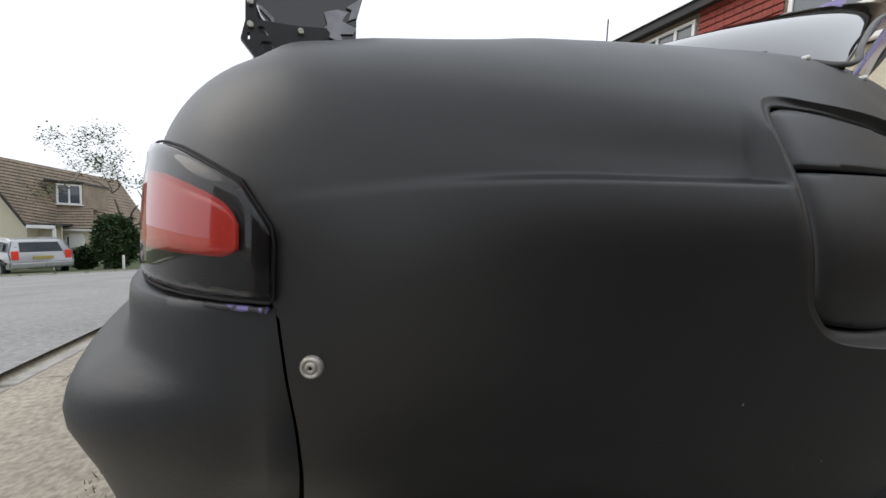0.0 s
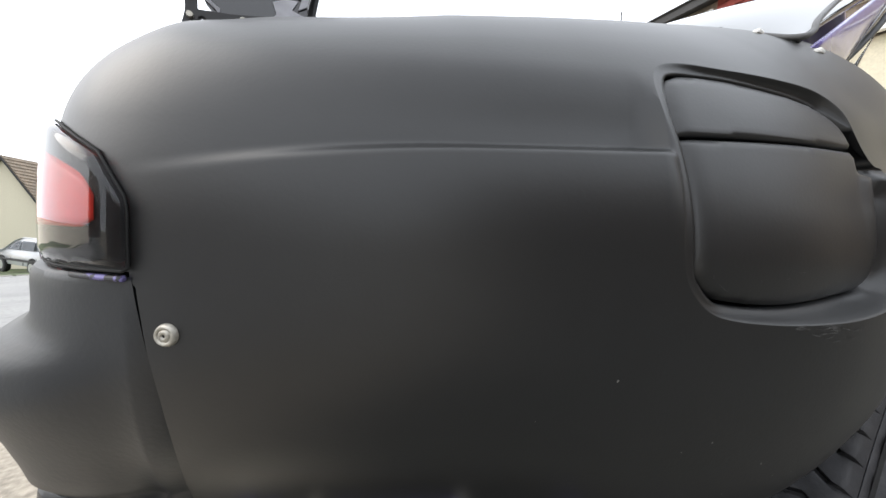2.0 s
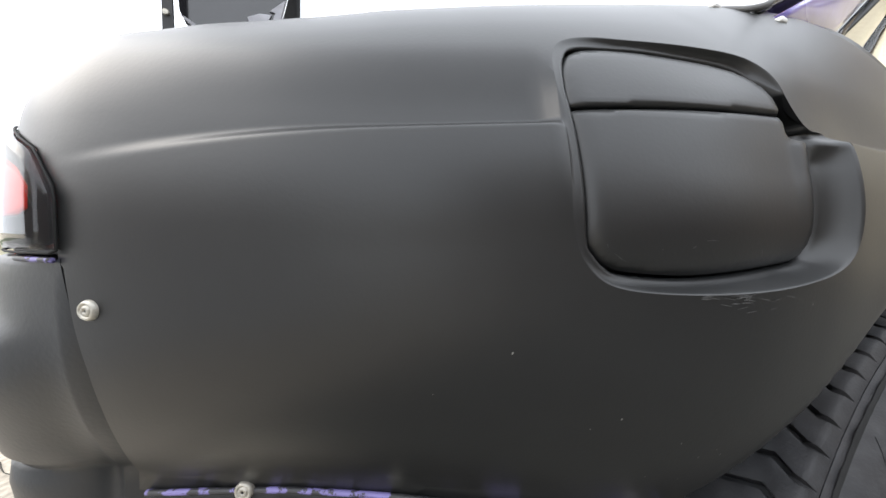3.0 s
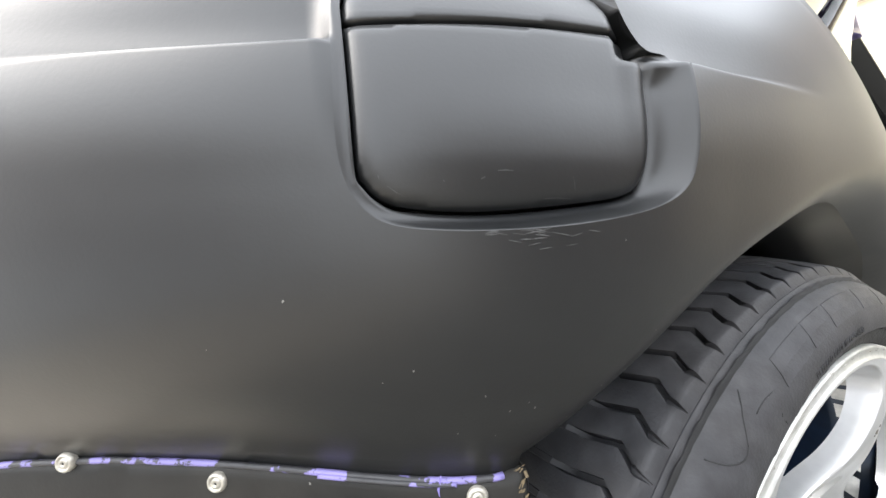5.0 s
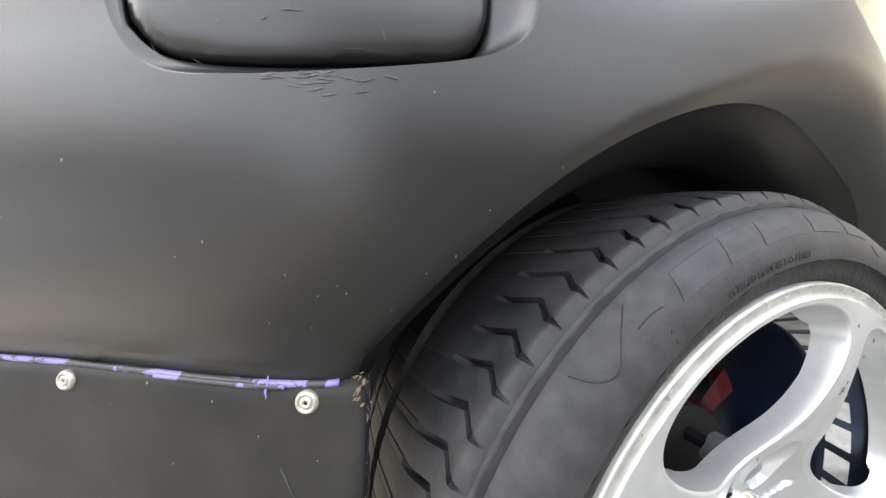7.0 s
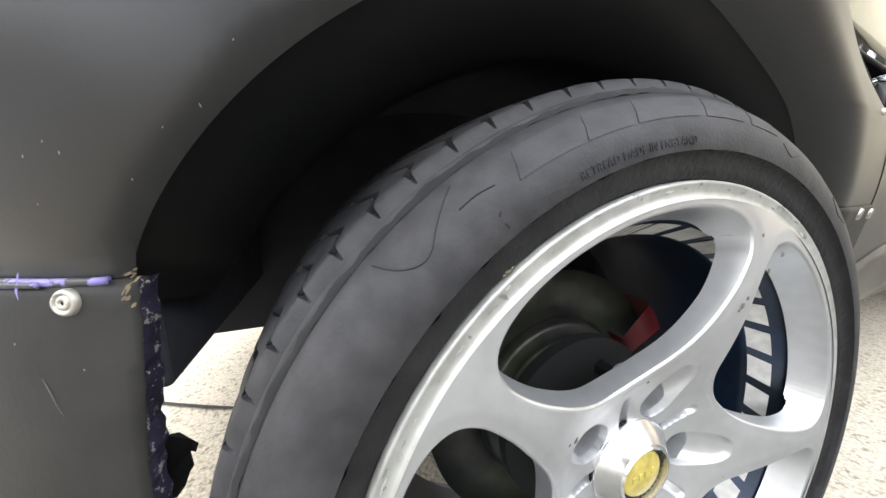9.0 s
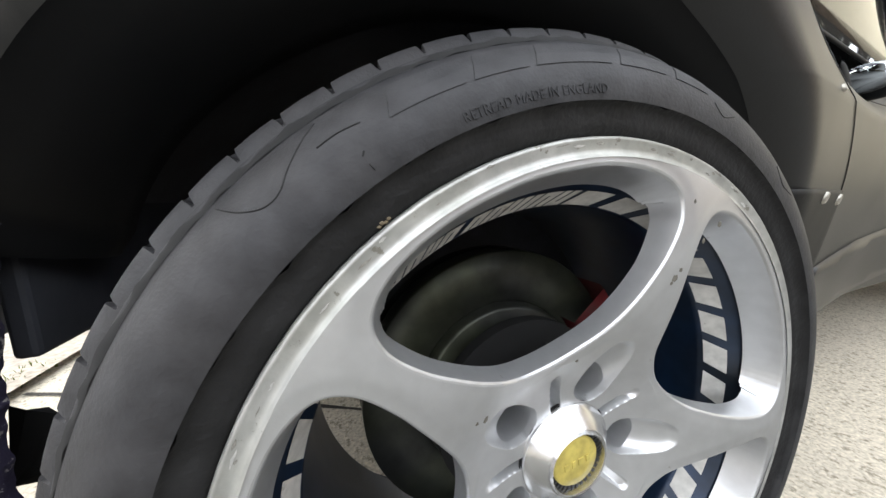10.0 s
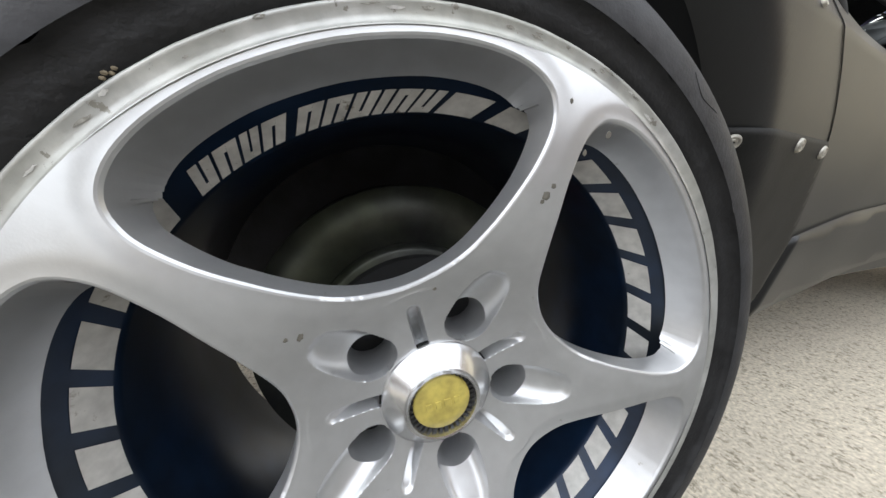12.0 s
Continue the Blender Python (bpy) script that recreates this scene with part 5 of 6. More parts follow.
def terrain(name, xs, ys, lift, material, label, inside=None, kind="structure", category="ground"):
    vs = [(x, y, ground_z(x, y) + lift) for x in xs for y in ys]
    n = len(ys)
    fs = []
    for i in range(len(xs) - 1):
        for j in range(n - 1):
            if inside is None or inside((xs[i] + xs[i + 1]) / 2, (ys[j] + ys[j + 1]) / 2):
                fs.append((i * n + j, (i + 1) * n + j, (i + 1) * n + j + 1, i * n + j + 1))
    ob = ob_mesh(name, vs, fs, material)
    bm = bmesh.new()
    bm.from_mesh(ob.data)
    bmesh.ops.delete(bm, geom=[v for v in bm.verts if not v.link_faces], context="VERTS")
    bm.to_mesh(ob.data)
    bm.free()
    return tagged(ob, label, category, kind=kind)


lin = lambda a, b, n: [float(v) for v in np.linspace(a, b, n)]
gx = lin(-300, -14, 20) + lin(-13.75, 8, 88) + lin(12, 300, 20)
gy = lin(-300, -8, 20) + lin(-7, 30, 149) + lin(36, 300, 20)
M_CONCRETE = flecked(mat("drive_concrete", (0.62, 0.555, 0.44), 0.9, vary=0.3, scale=150, bump=1.0, bscale=110, tint=(0.53, 0.475, 0.38), tscale=2.6), (0.26, 0.225, 0.165), 0.53, 80, stretch=1.3, edge=0.10)
M_TARMAC = mat("pavement_tarmac", (0.40, 0.35, 0.28), 0.9, vary=0.3, scale=60, bump=0.5, bscale=150, tint=(0.31, 0.275, 0.225), tscale=2.5)
M_ROAD = mat("road_asphalt", (0.30, 0.295, 0.285), 0.85, vary=0.2, scale=40, bump=0.4, bscale=120, tint=(0.25, 0.247, 0.24), tscale=1.2)
M_KERB = mat("kerb_stone", (0.36, 0.34, 0.31), 0.85, vary=0.2, scale=20, bump=0.3, bscale=80)
M_GRASS = mat("verge_grass", (0.06, 0.09, 0.03), 0.9, vary=0.5, scale=60, bump=0.8, bscale=60, tint=(0.09, 0.1, 0.05), tscale=2)
tagged(terrain("ground", gx, gy, 0.0, M_CONCRETE, "pale weathered concrete drive with a rough surface"))

kerb_x = lambda y: -1.50 + 0.17 * (y - 1.9)
FAR_KERB = lambda x: 15.13 + 0.406 * (x + 5.21)


def ruled(name, us, vs_, place, lift, material, label, category):
    """A ground sheet whose edges follow given lines."""
    n = len(vs_)
    vv = []
    for u in us:
        for v in vs_:
            x, y = place(u, v)
            vv.append((x, y, ground_z(x, y) + lift))
    ff = [(i * n + j, (i + 1) * n + j, (i + 1) * n + j + 1, i * n + j + 1) for i in range(len(us) - 1) for j in range(n - 1)]
    return tagged(ob_mesh(name, vv, ff, material), label, category, kind="structure")


ruled("pavement", lin(0, 1, 10), lin(-6, 2.9, 40) + lin(3.1, 8, 20), lambda u, y: ((kerb_x(y) + .055) * (1 - u) + min(kerb_x(y) + .3, -.95) * u if kerb_x(y) > -1.1 else (kerb_x(y) + .055) * (1 - u) - .95 * u, y),
      0.024, M_TARMAC, "cracked brown tarmac pavement", "pavement")
ruled("road", lin(-60, -14, 24) + lin(-13.5, 1.0, 90), lin(0, 1, 80), lambda x, v: (x, max(-6, (x + 1.56) / .17 + 1.9) * (1 - v) + FAR_KERB(x) * v),
      0.035, M_ROAD, "worn grey asphalt road", "road")
terrain("verge", lin(-40, -14, 20) + lin(-13.75, 4, 142), lin(8, 30, 140), 0.05, M_GRASS, "rough grass verge beside the road",
        lambda x, y: y > FAR_KERB(x) + .3 and x < -1, category="grass")

# out-of-view ground made darker to dim what the car's lower side reflects
M_DIM_GROUND = mat("dim_bounce_concrete", (0.13, 0.125, 0.108), 0.85, vary=0.3, scale=50, bump=0.5, bscale=140, tint=(0.10, 0.096, 0.084), tscale=1.5)
terrain("dim_bounce_ground", lin(-.94, .3, 10) + lin(.35, 30, 50), lin(-8, -.06, 28) + [.05, .15], 0.006, M_DIM_GROUND, "unseen darker concrete strip, added to dim the car's lower reflections", lambda x, y: y < -.06 or x < .3, category="drive")

# kerb stones, each its own piece
kerb_mesh = None
kerb = tagged(empty("kerb", (-1.5, 1.9, 0)), "weathered pale kerb stones beside the road", "kerb", kind="structure")
for i in range(16):
    y = -3.4 + i * .62
    bm = bmesh.new()
    box(bm, 0, 0, 0, .06, .6, .17, None, .008)
    ob = part("kerb_stone", bm, M_KERB, None) if kerb_mesh is None else new("kerb_stone", kerb_mesh)
    kerb_mesh = ob.data
    ob.parent = kerb
    ob.matrix_parent_inverse = Matrix.Translation((1.5, -1.9, 0))
    x = kerb_x(y)
    ob.matrix_basis = pose(x, y, ground_z(x, y) - .072, -math.degrees(math.atan(.099)) if y > 3.2 else 0, 0, -math.degrees(math.atan(.17)))
kerb2 = tagged(empty("far_kerb", (-5, 15, ground_z(-5, 15))), "pale kerb on the far side of the road", "kerb", kind="structure")
for i in range(24):
    x = -14 + i * .62
    ob = new("kerb_stone", kerb_mesh)
    ob.parent, ob.matrix_parent_inverse = kerb2, Matrix.Translation((5, -15, -ground_z(-5, 15)))
    y = FAR_KERB(x) + .1
    ob.matrix_basis = pose(x, y, ground_z(x, y) - .02, 0, 0, 90 + math.degrees(math.atan(.406)) - 90 + 90)

# expansion joint in the drive, cracks and weeds in the pavement
def crack(name, pts, w, material, label, category="crack"):
    vs, fs = [], []
    for i, (x, y) in enumerate(pts):
        a = pts[max(i - 1, 0)]
        b = pts[min(i + 1, len(pts) - 1)]
        d = Vector((b[0] - a[0], b[1] - a[1])).normalized()
        n = Vector((-d.y, d.x)) * w * (0.6 + 0.8 * random.random())
        z = ground_z(x, y) + (.028 if x < -.97 else .004)
        vs += [(x + n.x, y + n.y, z), (x - n.x, y - n.y, z)]
    fs = [(2 * i, 2 * i + 2, 2 * i + 3, 2 * i + 1) for i in range(len(pts) - 1)]
    return tagged(ob_mesh(name, vs, fs, material), label, category, kind="structure")


M_CRACK = mat("dark_crack", (.03, .026, .02), .95, vary=.3, scale=60)
random.seed(11)
crack("expansion_joint", [(-.94 + .08 * i, .95 + .008 * math.sin(i * .9) - .038 * i) for i in range(12)], .006, M_CRACK, "dark expansion joint in the concrete", "joint")
crack("expansion_joint", [(1.5 + .12 * i, .59 + .0150 * i + .004 * math.sin(i)) for i in range(24)], .006, M_CRACK, "dark expansion joint in the concrete", "joint")
for _ in range(9):
    x, y = -1.0 - .4 * random.random(), .6 + 2.0 * random.random()
    pts, a = [], random.random() * 6
    for i in range(14):
        pts.append((x, y))
        a += random.uniform(-.45, .45)
        x, y = x + .035 * math.cos(a), y + .035 * math.sin(a)
    pts = [p for p in pts if kerb_x(p[1]) + .08 < p[0] < -.98]
    if len(pts) > 3:
        crack("pavement_crack", pts, .0016, M_CRACK, "crack in the tarmac pavement")
M_WEED = mat("weed_leaf", (.13, .16, .03), .7, vary=.4, scale=200)
vs, fs = [], []
for _ in range(420):
    t = random.random()
    x, y = -1.0 + random.gauss(0, .018), .66 + .45 * t ** 1.5
    z = ground_z(x, y) + .005
    a, h, w = random.random() * 6.3, random.uniform(.01, .035), .004
    k = len(vs)
    vs += [(x - w * math.sin(a), y + w * math.cos(a), z), (x + w * math.sin(a), y - w * math.cos(a), z), (x + h * .6 * math.cos(a), y + h * .6 * math.sin(a), z + h)]
    fs.append((k, k + 1, k + 2))
tagged(ob_mesh("weeds", vs, fs, M_WEED, False), "small weeds along the edge of the drive", "weeds", kind="stuff")

# bricks that lie on the drive ahead of the car
M_BRICK = mat("orange_brick", (.42, .16, .08), .85, vary=.25, scale=60, bump=.4, bscale=150)
brick_me = None
for i in range(3):
    bm = bmesh.new()
    box(bm, 0, 0, 0, .215, .1025, .065, None, .004)
    ob = part("brick", bm, M_BRICK, None) if brick_me is None else new("brick", brick_me)
    brick_me = ob.data
    x, y = 3.22 + i * .13, .93 + i * .10
    ob.matrix_basis = pose(x, y, ground_z(x, y) + .034, 0, 0, 68 + 9 * i)
    tagged(ob, "orange-red brick lying on the concrete drive", "brick", group="loose bricks")

# ---- houses ahead of the car ----
M_RENDER = mat("cream_render", (.62, .57, .44), .9, vary=.08, scale=30, bump=.3, bscale=90)
M_TILE = mat("brown_roof_tile", (.27, .21, .155), .85, vary=.35, scale=12, bump=.4, bscale=60, tint=(.2, .165, .125), tscale=1.5)
M_REDTILE = mat("red_hung_tile", (.30, .06, .045), .7, vary=.2, scale=14, bump=.3, bscale=60)
M_TANBRICK = mat("tan_brick", (.30, .25, .20), .9, vary=.25, scale=20, bump=.3, bscale=60, tint=(.24, .195, .155), tscale=2)
M_PANE = mat("window_pane", (.08, .1, .12), .04, spec=.7, vary=.1, scale=2, rvary=0)


def window(parent, m, w, h, lights=2):
    """A framed window facing local -y, centred on its sill line."""
    win = new("window")
    win.parent = parent
    win.matrix_basis = m
    f = .07
    for bx, bz, sx, sz in ((0, h - f / 2, w, f), (0, f / 2, w, f), (-w / 2 + f / 2, h / 2, f, h - 2 * f), (w / 2 - f / 2, h / 2, f, h - 2 * f)):
        bm = bmesh.new()
        box(bm, bx, 0, bz, sx, .09, sz, None, .008)
        part("frame", bm, M_WHITEPAINT, win)
    for k in range(1, lights):
        bm = bmesh.new()
        box(bm, -w / 2 + w * k / lights, .004, h / 2, f, .08, h - 2 * f, None, .006)
        part("mullion", bm, M_WHITEPAINT, win)
    for k in range(lights):
        bm = bmesh.new()
        box(bm, -w / 2 + w * (k + .5) / lights, .02, h / 2, w / lights - f, .012, h - 2 * f)
        part("pane", bm, M_PANE, win)
    bm = bmesh.new()
    box(bm, 0, -.04, -.03, w + .12, .16, .05, None, .008)
    part("sill", bm, M_WHITEPAINT, win)
    return win


house = tagged(empty("terraced_house", (9, 3, 0)), "tan brick house with red hung tiles and white windows", "house")
HX = 9.0


def hbox(name, x0, x1, y0, y1, z0, z1, material, label="", bevel=0.0):
    bm = bmesh.new()
    box(bm, (x0 + x1) / 2 - 9, (y0 + y1) / 2 - 3, (z0 + z1) / 2, x1 - x0, y1 - y0, z1 - z0, None, bevel)
    return part(name, bm, material, house, label)


hbox("wall", HX, HX + 7, -6, 9.5, 0, 6.6, M_TANBRICK, "tan brick wall")
hbox("fascia", HX - .35, HX - .28, -6.2, 9.7, 6.42, 6.68, M_SEAL, "dark eaves board")
hbox("eaves", HX - .3, HX + .02, -6.2, 9.7, 6.5, 6.6, M_SEAL, "dark eaves soffit")
hbox("brick_pier", HX - .06, HX + .1, 3.42, 3.85, 0, 4.0, M_BRICK, "orange brick pier")
# red hung tiles in rows
for r in range(11):
    for c in range(9):
        bm = bmesh.new()
        box(bm, HX - .03 - 9, 2.55 + c * .17 - 3, 4.75 + r * .17, .03, .164, .2, Matrix.Translation((0, 0, 0)))
        ob = part("hung_tile", bm, M_REDTILE, house)
# pitched roof
bm = bmesh.new()
vsr = [bm.verts.new(v) for v in ((-.4, -9.3, 6.62), (-.4, 6.8, 6.62), (3.5, 6.8, 8.9), (3.5, -9.3, 8.9), (7.4, -9.3, 6.62), (7.4, 6.8, 6.62))]
bm.faces.new((vsr[0], vsr[1], vsr[2], vsr[3]))
bm.faces.new((vsr[3], vsr[2], vsr[5], vsr[4]))
bm.faces.new((vsr[1], vsr[5], vsr[2]))
bm.faces.new((vsr[0], vsr[3], vsr[4]))
part("roof", bm, M_TILE, house, "brown tiled roof")
face = lambda y, z: Matrix.Translation((HX - .02 - 9, y - 3, z)) @ Matrix.Rotation(radians(-90), 4, "Z")
window(house, face(4.75, 5.2), 1.35, 1.15, 3)
window(house, face(6.6, 5.2), 1.2, 1.15, 2)
window(house, face(1.75, 5.2), 1.3, 1.2, 2)
window(house, face(2.85, 1.9), 1.0, 1.35, 1)
window(house, face(.6, 1.9), 1.8, 1.3, 3)
# lean-to roof of rows of tiles with a white gutter
for r in range(7):
    for c in range(22):
        bm = bmesh.new()
        box(bm, HX - 1.15 + r * .17 - 9, -2.4 + c * .21 - 3, 4.12 + r * .11, .24, .205, .03, None)
        for v in bm.verts:
            v.co.z += .11 * (v.co.x - (HX - 1.15 + r * .17 - 9)) / .17 + .012 * math.cos((v.co.y * 30))
        part("roof_tile", bm, M_TILE, house)
hbox("gutter", HX - 1.36, HX - 1.25, -2.5, 2.25, 4.0, 4.1, M_WHITEPAINT, "white gutter", .02)
hbox("porch_wall", HX - 1.15, HX, -2.4, 2.1, 0, 4.0, M_RENDER, "cream porch wall")
tagged(tube("roof_aerial", [(11, 7.9, 7.4), (11, 7.9, 9.1)], .025, M_SEAL, None), "thin metal roof aerial on a tiled roof", "aerial")

# ---- the neighbour's house, out of view: closes the near side, darkens the car's reflections ----
M_NBRICK = mat("brown_brick", (.12, .085, .062), .9, vary=.3, scale=14, bump=.3, bscale=60, tint=(.09, .065, .05), tscale=2)
neighbour = tagged(empty("neighbour_house", (3, -5.6, 0)), "unseen brown brick house with a pantiled roof, added to darken reflections", "house", kind="structure")
bm = bmesh.new()
box(bm, 1.5, -3.2, 1.25, 15, 5.8, 2.5)
part("wall", bm, M_NBRICK, neighbour, "dark brown brick wall")
bm = bmesh.new()
box(bm, 1.5, -.32, 2.53, 15.3, .12, .12, None, .02)
part("gutter", bm, M_WHITEPAINT, neighbour, "white gutter")
for r in range(14):
    bm = bmesh.new()
    n = 120
    rows_ = []
    for y, z in ((-.28 - r * .26, 2.52 + r * .19), (-.28 - (r + 1.12) * .26, 2.52 + (r + 1.12) * .19)):
        rows_.append([bm.verts.new((-6.1 + 15.2 * i / n, y, z + .03 * math.cos(i * math.pi / 2) + (.035 if y > -.3 - r * .26 else 0))) for i in range(n + 1)])
    for i in range(n):
        bm.faces.new((rows_[0][i], rows_[0][i + 1], rows_[1][i + 1], rows_[1][i]))
    part("pantile_course", bm, M_TILE, neighbour, smooth=True)

# second house, invented out of view, dulls the sky reflected in the rear side
copy_thing(neighbour, pose(-15, -4, 0, 0, 0, -90))

# ---- street behind the car ----
def street(x, y):
    """A place of the street behind, on its ground."""
    return (x, y, ground_z(x, y) + .04)


cottage = tagged(empty("bungalow", (-9, 25, -2.2)), "cream bungalow with a steep brown tiled roof and a dormer", "house")


def cbox(name, x0, x1, y0, y1, z0, z1, material, label="", bevel=0.0):
    bm = bmesh.new()
    box(bm, (x0 + x1) / 2 + 9, (y0 + y1) / 2 - 25, (z0 + z1) / 2 + 2.2, x1 - x0, y1 - y0, z1 - z0, None, bevel)
    return part(name, bm, material, cottage, label)


def slab(name, quad, material, label="", thick=.06, tip=0.0):
    """A four-cornered slab of the house; tip lifts its lower edge."""
    q = [Vector(v) - Vector((-9, 25, -2.2)) for v in quad]
    n = (q[1] - q[0]).cross(q[3] - q[0]).normalized()
    bm = bmesh.new()
    top = [bm.verts.new(v + n * (tip if k < 2 else 0)) for k, v in enumerate(q)]
    low = [bm.verts.new(v - n * thick) for v in q]
    bm.faces.new(top)
    bm.faces.new(low[::-1])
    for k in range(4):
        bm.faces.new((top[k], low[k], low[(k + 1) % 4], top[(k + 1) % 4]))
    bmesh.ops.recalc_face_normals(bm, faces=bm.faces)
    return part(name, bm, material, cottage, label)


def courses(e0, e1, r1, r0, count, label):
    """Overlapping courses of roof tiles from the eaves e0-e1 up to the ridge r0-r1."""
    e0, e1, r1, r0 = [Vector(v) for v in (e0, e1, r1, r0)]
    for k in range(count):
        a, b = k / count, (k + 1.06) / count
        slab("tile_course", [e0.lerp(r0, a), e1.lerp(r1, a), e1.lerp(r1, b), e0.lerp(r0, b)], M_TILE, label if k == 0 else "", .05, .05)


EAVE0, EAVE1, RIDGE1, RIDGE0 = (-10.04, 22.6, -.003), (-7.60, 34.9, -1.78), (-10.27, 34.9, 3.34), (-11.70, 22.6, 3.18)
courses(EAVE0, EAVE1, RIDGE1, RIDGE0, 20, "weathered brown roof tiles")
slab("far_roof", [RIDGE0, RIDGE1, (-13.2, 34.9, -1.0), (-14.2, 22.6, -.4)], M_TILE, "brown tiled far slope")
slab("gable_wall", [(-14.0, 22.8, -2.6), (-10.12, 22.8, -2.6), (-10.12, 22.8, -.03), (-14.0, 22.8, -.03)], M_RENDER, "cream gable wall", .2)
slab("gable_peak", [(-14.0, 22.8, -.03), (-10.12, 22.8, -.03), (-11.72, 22.8, 3.1), (-11.78, 22.8, 3.1)], M_RENDER, "cream gable wall", .2)
slab("wall", [(-10.2, 22.9, -2.7), (-7.85, 34.6, -2.7), (-7.85, 34.6, -1.7), (-10.2, 22.9, -.1)], M_RENDER, "cream rendered wall", .2)
slab("barge_board", [(-10.02, 22.52, -.06), (-10.02, 22.60, -.06), (-11.68, 22.60, 3.12), (-11.68, 22.52, 3.12)], M_SEAL, "dark verge board", .05)
# dormer, lean-to and porch
cbox("dormer", -10.5, -9.18, 25.62, 29, .9, 2.28, M_TILE, "tile-hung dormer")
cbox("dormer_roof", -10.6, -9.1, 25.5, 29.1, 2.28, 2.38, M_SEAL, "flat dormer roof")
window(cottage, Matrix.Translation((-9.69 + 9, 25.58 - 25, 1.10 + 2.2)), .95, 1.1, 2)
courses((-9.75, 24.0, -.2), (-8.36, 24.0, -.15), (-8.80, 25.7, 1.05), (-10.25, 25.7, .93), 8, "brown lean-to roof tiles")
cbox("lean_to_wall", -9.7, -8.45, 24.25, 26.2, -2.4, -.2, M_RENDER, "cream lean-to wall")
window(cottage, Matrix.Translation((-9.05 + 9, 24.2 - 25, -1.5 + 2.2)), .7, .95, 1)
cbox("gutter", -9.8, -8.3, 23.9, 24.0, -.3, -.2, M_WHITEPAINT, "white gutter", .02)
cbox("porch_fascia", -10.0, -9.1, 22.45, 22.55, -.16, .0, M_WHITEPAINT, "white porch fascia", .02)
cbox("porch_roof", -10.0, -9.1, 22.5, 24.2, -.02, .06, M_SEAL, "flat porch roof")
cbox("porch_post", -9.2, -9.1, 22.5, 22.6, -2.3, -.16, M_WHITEPAINT, "white porch post", .01)
cbox("porch_wall", -10.1, -9.3, 23.6, 23.7, -2.3, -.02, M_RENDER, "cream porch wall")
cbox("door", -9.25, -8.75, 24.14, 24.2, -2.3, -.45, M_WHITEPAINT, "white front door", .01)

# silver hatchback
M_SILVER = mat("silver_car_paint", (.45, .46, .48), .3, metal=.5, vary=.05, scale=20, coat=.4)
hatch = tagged(empty("hatchback", (-9.1, 19.6, ground_z(-9.1, 19.6) + .05)), "small silver hatchback parked on the verge", "car")


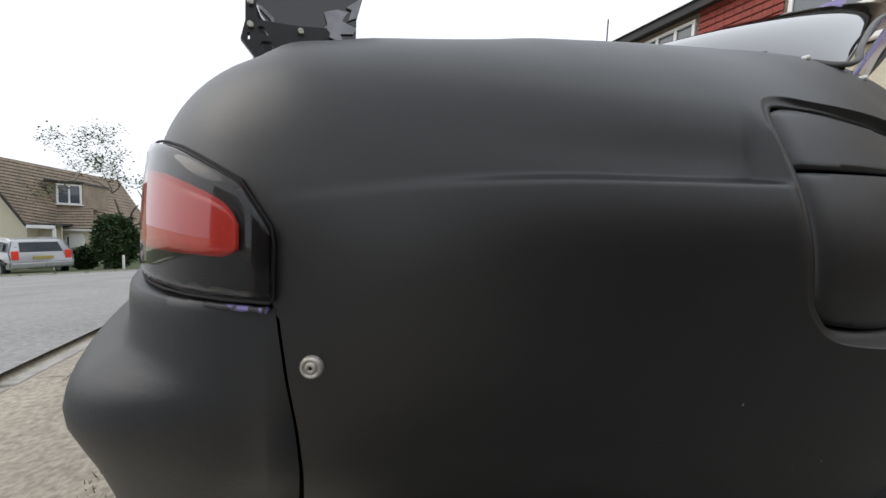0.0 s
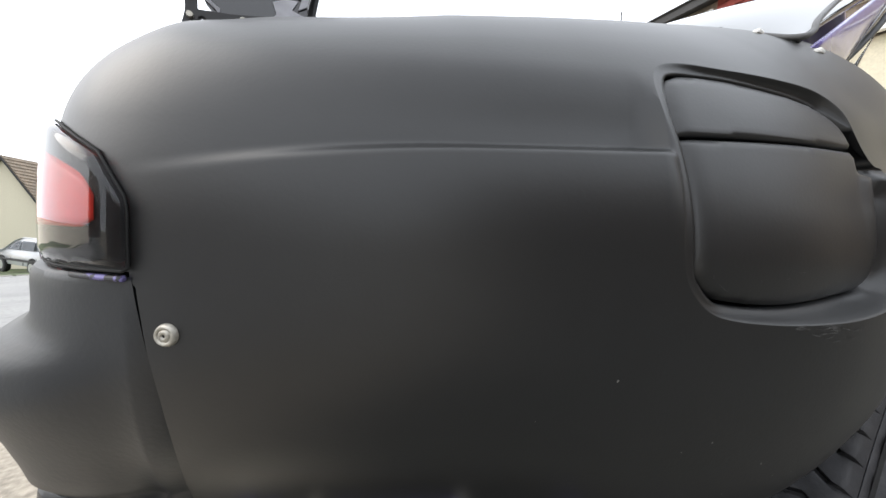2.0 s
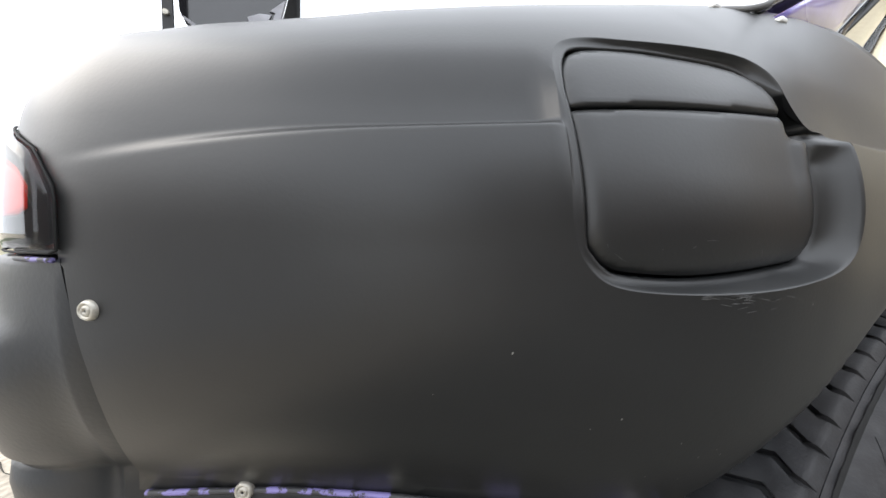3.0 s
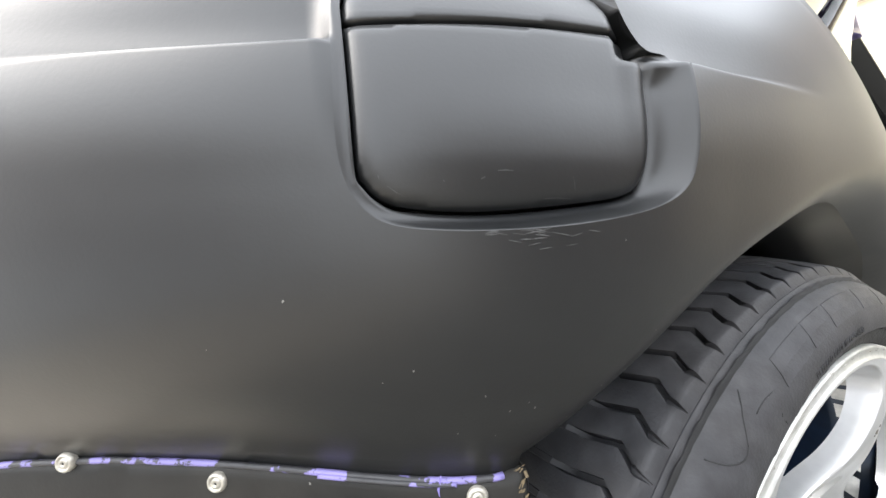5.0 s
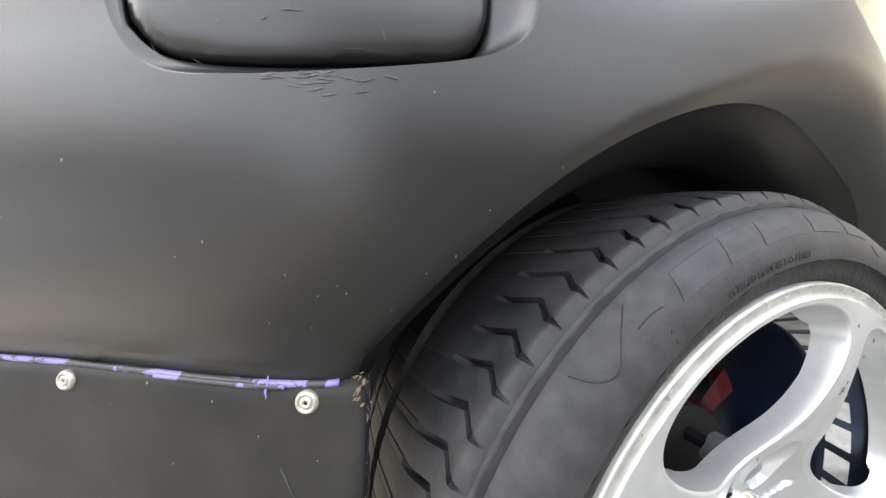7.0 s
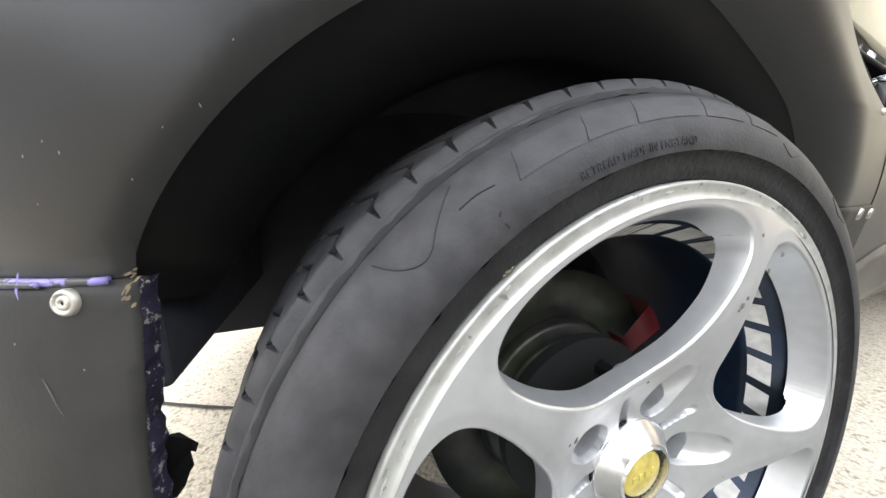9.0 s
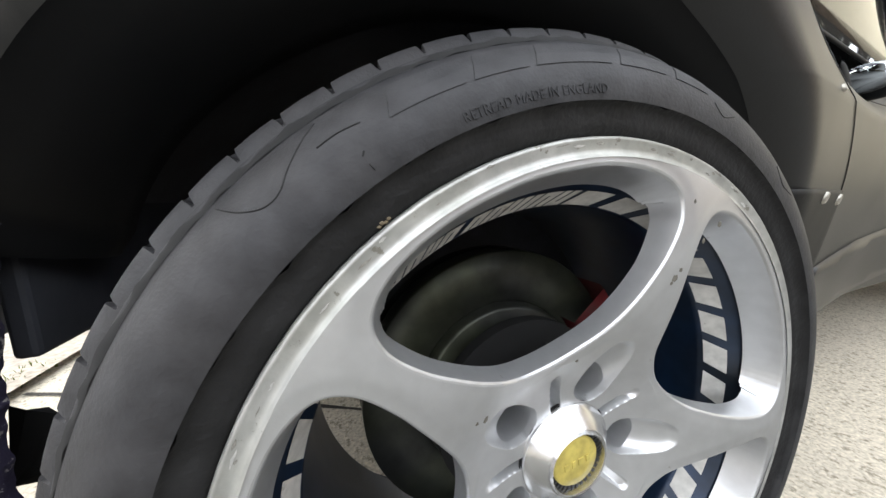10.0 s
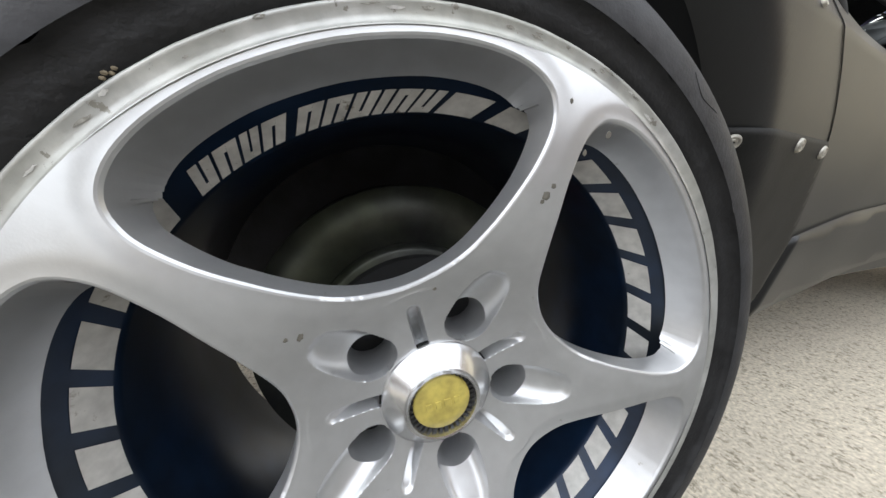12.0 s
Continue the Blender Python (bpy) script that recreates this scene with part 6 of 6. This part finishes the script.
def hatchback():
    prof = [(-1.85, .35), (-1.88, .6), (-1.80, .95), (-1.55, 1.38), (-1.2, 1.44), (-.1, 1.43), (.35, 1.30), (.95, .95), (1.6, .82), (1.85, .62), (1.88, .35)]
    vs, fs, n = [], [], len(prof)
    for w_, k in ((-.80, 0), (-.82, 1), (.82, 1), (.80, 0)):
        for x, z in prof:
            inset = .16 * max(0, (z - .95) / .5)
            vs.append((x * (1 if k else .985), (abs(w_) - inset - (0 if k else -.0)) * (1 if w_ > 0 else -1), z if k else z - .01))
    for s in range(3):
        for i in range(n - 1):
            fs.append((s * n + i, s * n + i + 1, (s + 1) * n + i + 1, (s + 1) * n + i))
    fs += [tuple(range(n)), tuple(range(3 * n, 4 * n))[::-1]]
    ob = ob_mesh("body", vs, fs, M_SILVER, False)
    bm = bmesh.new()
    bm.from_mesh(ob.data)
    bmesh.ops.remove_doubles(bm, verts=bm.verts, dist=.001)
    bmesh.ops.bevel(bm, geom=[e for e in bm.edges if len(e.link_faces) == 2 and e.calc_face_angle(0) > .15], offset=.05, segments=3, affect="EDGES", profile=.5)
    for f in bm.faces:
        f.smooth = True
    bm.to_mesh(ob.data)
    bm.free()
    child(ob, hatch)
    rear = [(-1.79, -.55, .98), (-1.79, .55, .98), (-1.585, .5, 1.33), (-1.585, -.5, 1.33)]
    for nm, quad, m_ in (("rear_glass", [(x - .012, y, z) for x, y, z in rear], M_PANE),
                         ("side_glass", [(-1.4, -.825 + .03, .97), (-.35, -.825 + .03, .97), (-.35, -.72, 1.33), (-1.3, -.72, 1.33)], M_PANE),
                         ("side_glass", [(-.28, -.825 + .03, .97), (.72, -.825 + .03, .97), (.2, -.72, 1.3), (-.28, -.72, 1.33)], M_PANE)):
        bm = bmesh.new()
        bm.faces.new([bm.verts.new((x, y - (.02 if nm == "side_glass" else 0), z)) for x, y, z in quad])
        bmesh.ops.solidify(bm, geom=bm.faces[:], thickness=.01)
        part(nm, bm, m_, hatch)
        if nm == "side_glass":
            bm = bmesh.new()
            bm.faces.new([bm.verts.new((x, -y + .02, z)) for x, y, z in reversed(quad)])
            bmesh.ops.solidify(bm, geom=bm.faces[:], thickness=.01)
            part(nm, bm, m_, hatch)
    for y in (-.8, .8):
        bm = bmesh.new()
        box(bm, 0, y * 1.03, .55, 3.3, .03, .09, None, .01)
        part("side_moulding", bm, M_SEAL, hatch)
        for x in (-1.2, 1.2):
            bm = bmesh.new()
            bmesh.ops.create_cone(bm, cap_ends=True, segments=28, radius1=.36, radius2=.36, depth=.1, matrix=Matrix.Translation((x, y * .965, .33)) @ Matrix.Rotation(radians(90), 4, "X"))
            part("wheel_arch", bm, M_GAP, hatch)
    for y in (-.68, .68):
        bm = bmesh.new()
        box(bm, -1.85, y, .86, .06, .17, .34, None, .02)
        part("tail_light", bm, M_LAMP_RED, hatch)
    bm = bmesh.new()
    box(bm, -1.9, 0, .48, .1, 1.6, .2, None, .03)
    part("rear_bumper", bm, M_SILVER, hatch)
    bm = bmesh.new()
    box(bm, -1.9, 0, .76, .03, .52, .11, None, .005)
    part("number_plate", bm, M_BADGE, hatch, "plain yellow plate")
    for x in (-1.2, 1.2):
        for y in (-.76, .76):
            bm = bmesh.new()
            bmesh.ops.create_cone(bm, cap_ends=True, segments=28, radius1=.3, radius2=.3, depth=.18, matrix=Matrix.Translation((x, y, .3)) @ Matrix.Rotation(radians(90), 4, "X"))
            w = part("wheel", bm, M_RUBBER, hatch, smooth=False)
            bm = bmesh.new()
            bmesh.ops.create_cone(bm, cap_ends=True, segments=24, radius1=.19, radius2=.17, depth=.2, matrix=Matrix.Translation((x, y, .3)) @ Matrix.Rotation(radians(90), 4, "X"))
            part("wheel_trim", bm, M_ALLOY, hatch)


hatchback()
hatch.rotation_euler = (0, 0, radians(132.8))


# bare spring tree with a few leaves, and hedges
def tree(at, height, seed, leaf):
    random.seed(seed)
    t = tagged(empty("tree", at), "bare spring tree with thin branches and small leaves", "tree")
    verts, faces, tips = [], [], []

    def limb(p, d, length, r, depth):
        steps = 5
        ring0 = None
        for i in range(steps + 1):
            k = len(verts)
            u = d.cross(Vector((.3, .8, .1))).normalized()
            v = d.cross(u)
            rr = r * (1 - .45 * i / steps)
            for s in range(5):
                a = 2 * math.pi * s / 5
                verts.append(p + rr * (math.cos(a) * u + math.sin(a) * v))
            if ring0 is not None:
                for s in range(5):
                    faces.append((ring0 + s, ring0 + (s + 1) % 5, k + (s + 1) % 5, k + s))
            ring0 = k
            if depth >= 3:
                tips.append(p.copy())
            d = (d + Vector((random.gauss(0, .14), random.gauss(0, .14), random.gauss(.03, .1)))).normalized()
            p = p + d * length / steps
        if depth < 5:
            for _ in range(3 if depth < 2 else random.choice((2, 3))):
                nd = (d + Vector((random.gauss(0, .6), random.gauss(0, .6), random.gauss(.05, .3)))).normalized()
                limb(p.copy(), nd, length * random.uniform(.62, .82), r * .55, depth + 1)

    limb(Vector((0, 0, 0)), Vector((0, 0, 1)), height * .27, height * .014, 0)
    child(ob_mesh("trunk", verts, faces, M_BARK), t)
    lv, lf = [], []
    for p in tips:
        for _ in range(leaf):
            q = p + Vector((random.gauss(0, .16), random.gauss(0, .16), random.gauss(0, .14)))
            a, b = random.random() * 6.3, random.uniform(-.8, .8)
            u = Vector((math.cos(a), math.sin(a), b)) * .055
            w = Vector((-math.sin(a), math.cos(a), .3)) * .032
            k = len(lv)
            lv += [q - u, q + w, q + u, q - w]
            lf.append((k, k + 1, k + 2, k + 3))
    child(ob_mesh("crown", lv, lf, M_LEAF, False), t)


M_BARK = mat("grey_bark", (.11, .09, .075), .9, vary=.3, scale=30)
M_LEAF = mat("spring_leaf", (.09, .12, .035), .7, vary=.5, scale=8)
M_HEDGE = mat("hedge_leaf", (.035, .07, .02), .7, vary=.5, scale=8)
tree(street(-6.66, 20.0), 6.6, 3, 3)


def hedge(at, size, count, seed):
    """A loose bush of many leaves round a few stems."""
    random.seed(seed)
    h = tagged(empty("bush", at), "dense dark green bush beside the pavement", "bush")
    lv, lf = [], []
    for _ in range(count):
        d = Vector((random.gauss(0, 1), random.gauss(0, 1), random.gauss(0, 1))).normalized()
        r = random.uniform(.6, 1.0) * (1 + .18 * noise.noise(d * 3))
        q = Vector((d.x * size[0] * r, d.y * size[1] * r, max(.02, size[2] * (1 + d.z * r))))
        a, b = random.random() * 6.3, random.uniform(-1, 1)
        u = Vector((math.cos(a), math.sin(a), b)) * .075
        w = Vector((-math.sin(a), math.cos(a), .4)) * .045
        k = len(lv)
        lv += [q - u, q + w, q + u, q - w]
        lf.append((k, k + 1, k + 2, k + 3))
    child(ob_mesh("leaves", lv, lf, M_HEDGE, False), h)
    for i in range(5):
        bm = bmesh.new()
        bmesh.ops.create_cone(bm, cap_ends=True, segments=6, radius1=.03, radius2=.015, depth=size[2] * 1.2,
                              matrix=Matrix.Translation((random.uniform(-.4, .4) * size[0], random.uniform(-.4, .4) * size[1], size[2] * .6)))
        part("stem", bm, M_BARK, h)


hedge(street(-6.15, 19.5), (.85, .65, 1.25), 5200, 6)
hedge(street(-7.45, 20.4), (.55, .45, .55), 1500, 5)
bm = bmesh.new()
box(bm, 0, 0, .3, .07, .07, .6, None, .01)
tagged(part("marker_post", bm, M_WHITEPAINT, None), "short white post in the grass verge", "post").location = street(-5.6, 18.3)
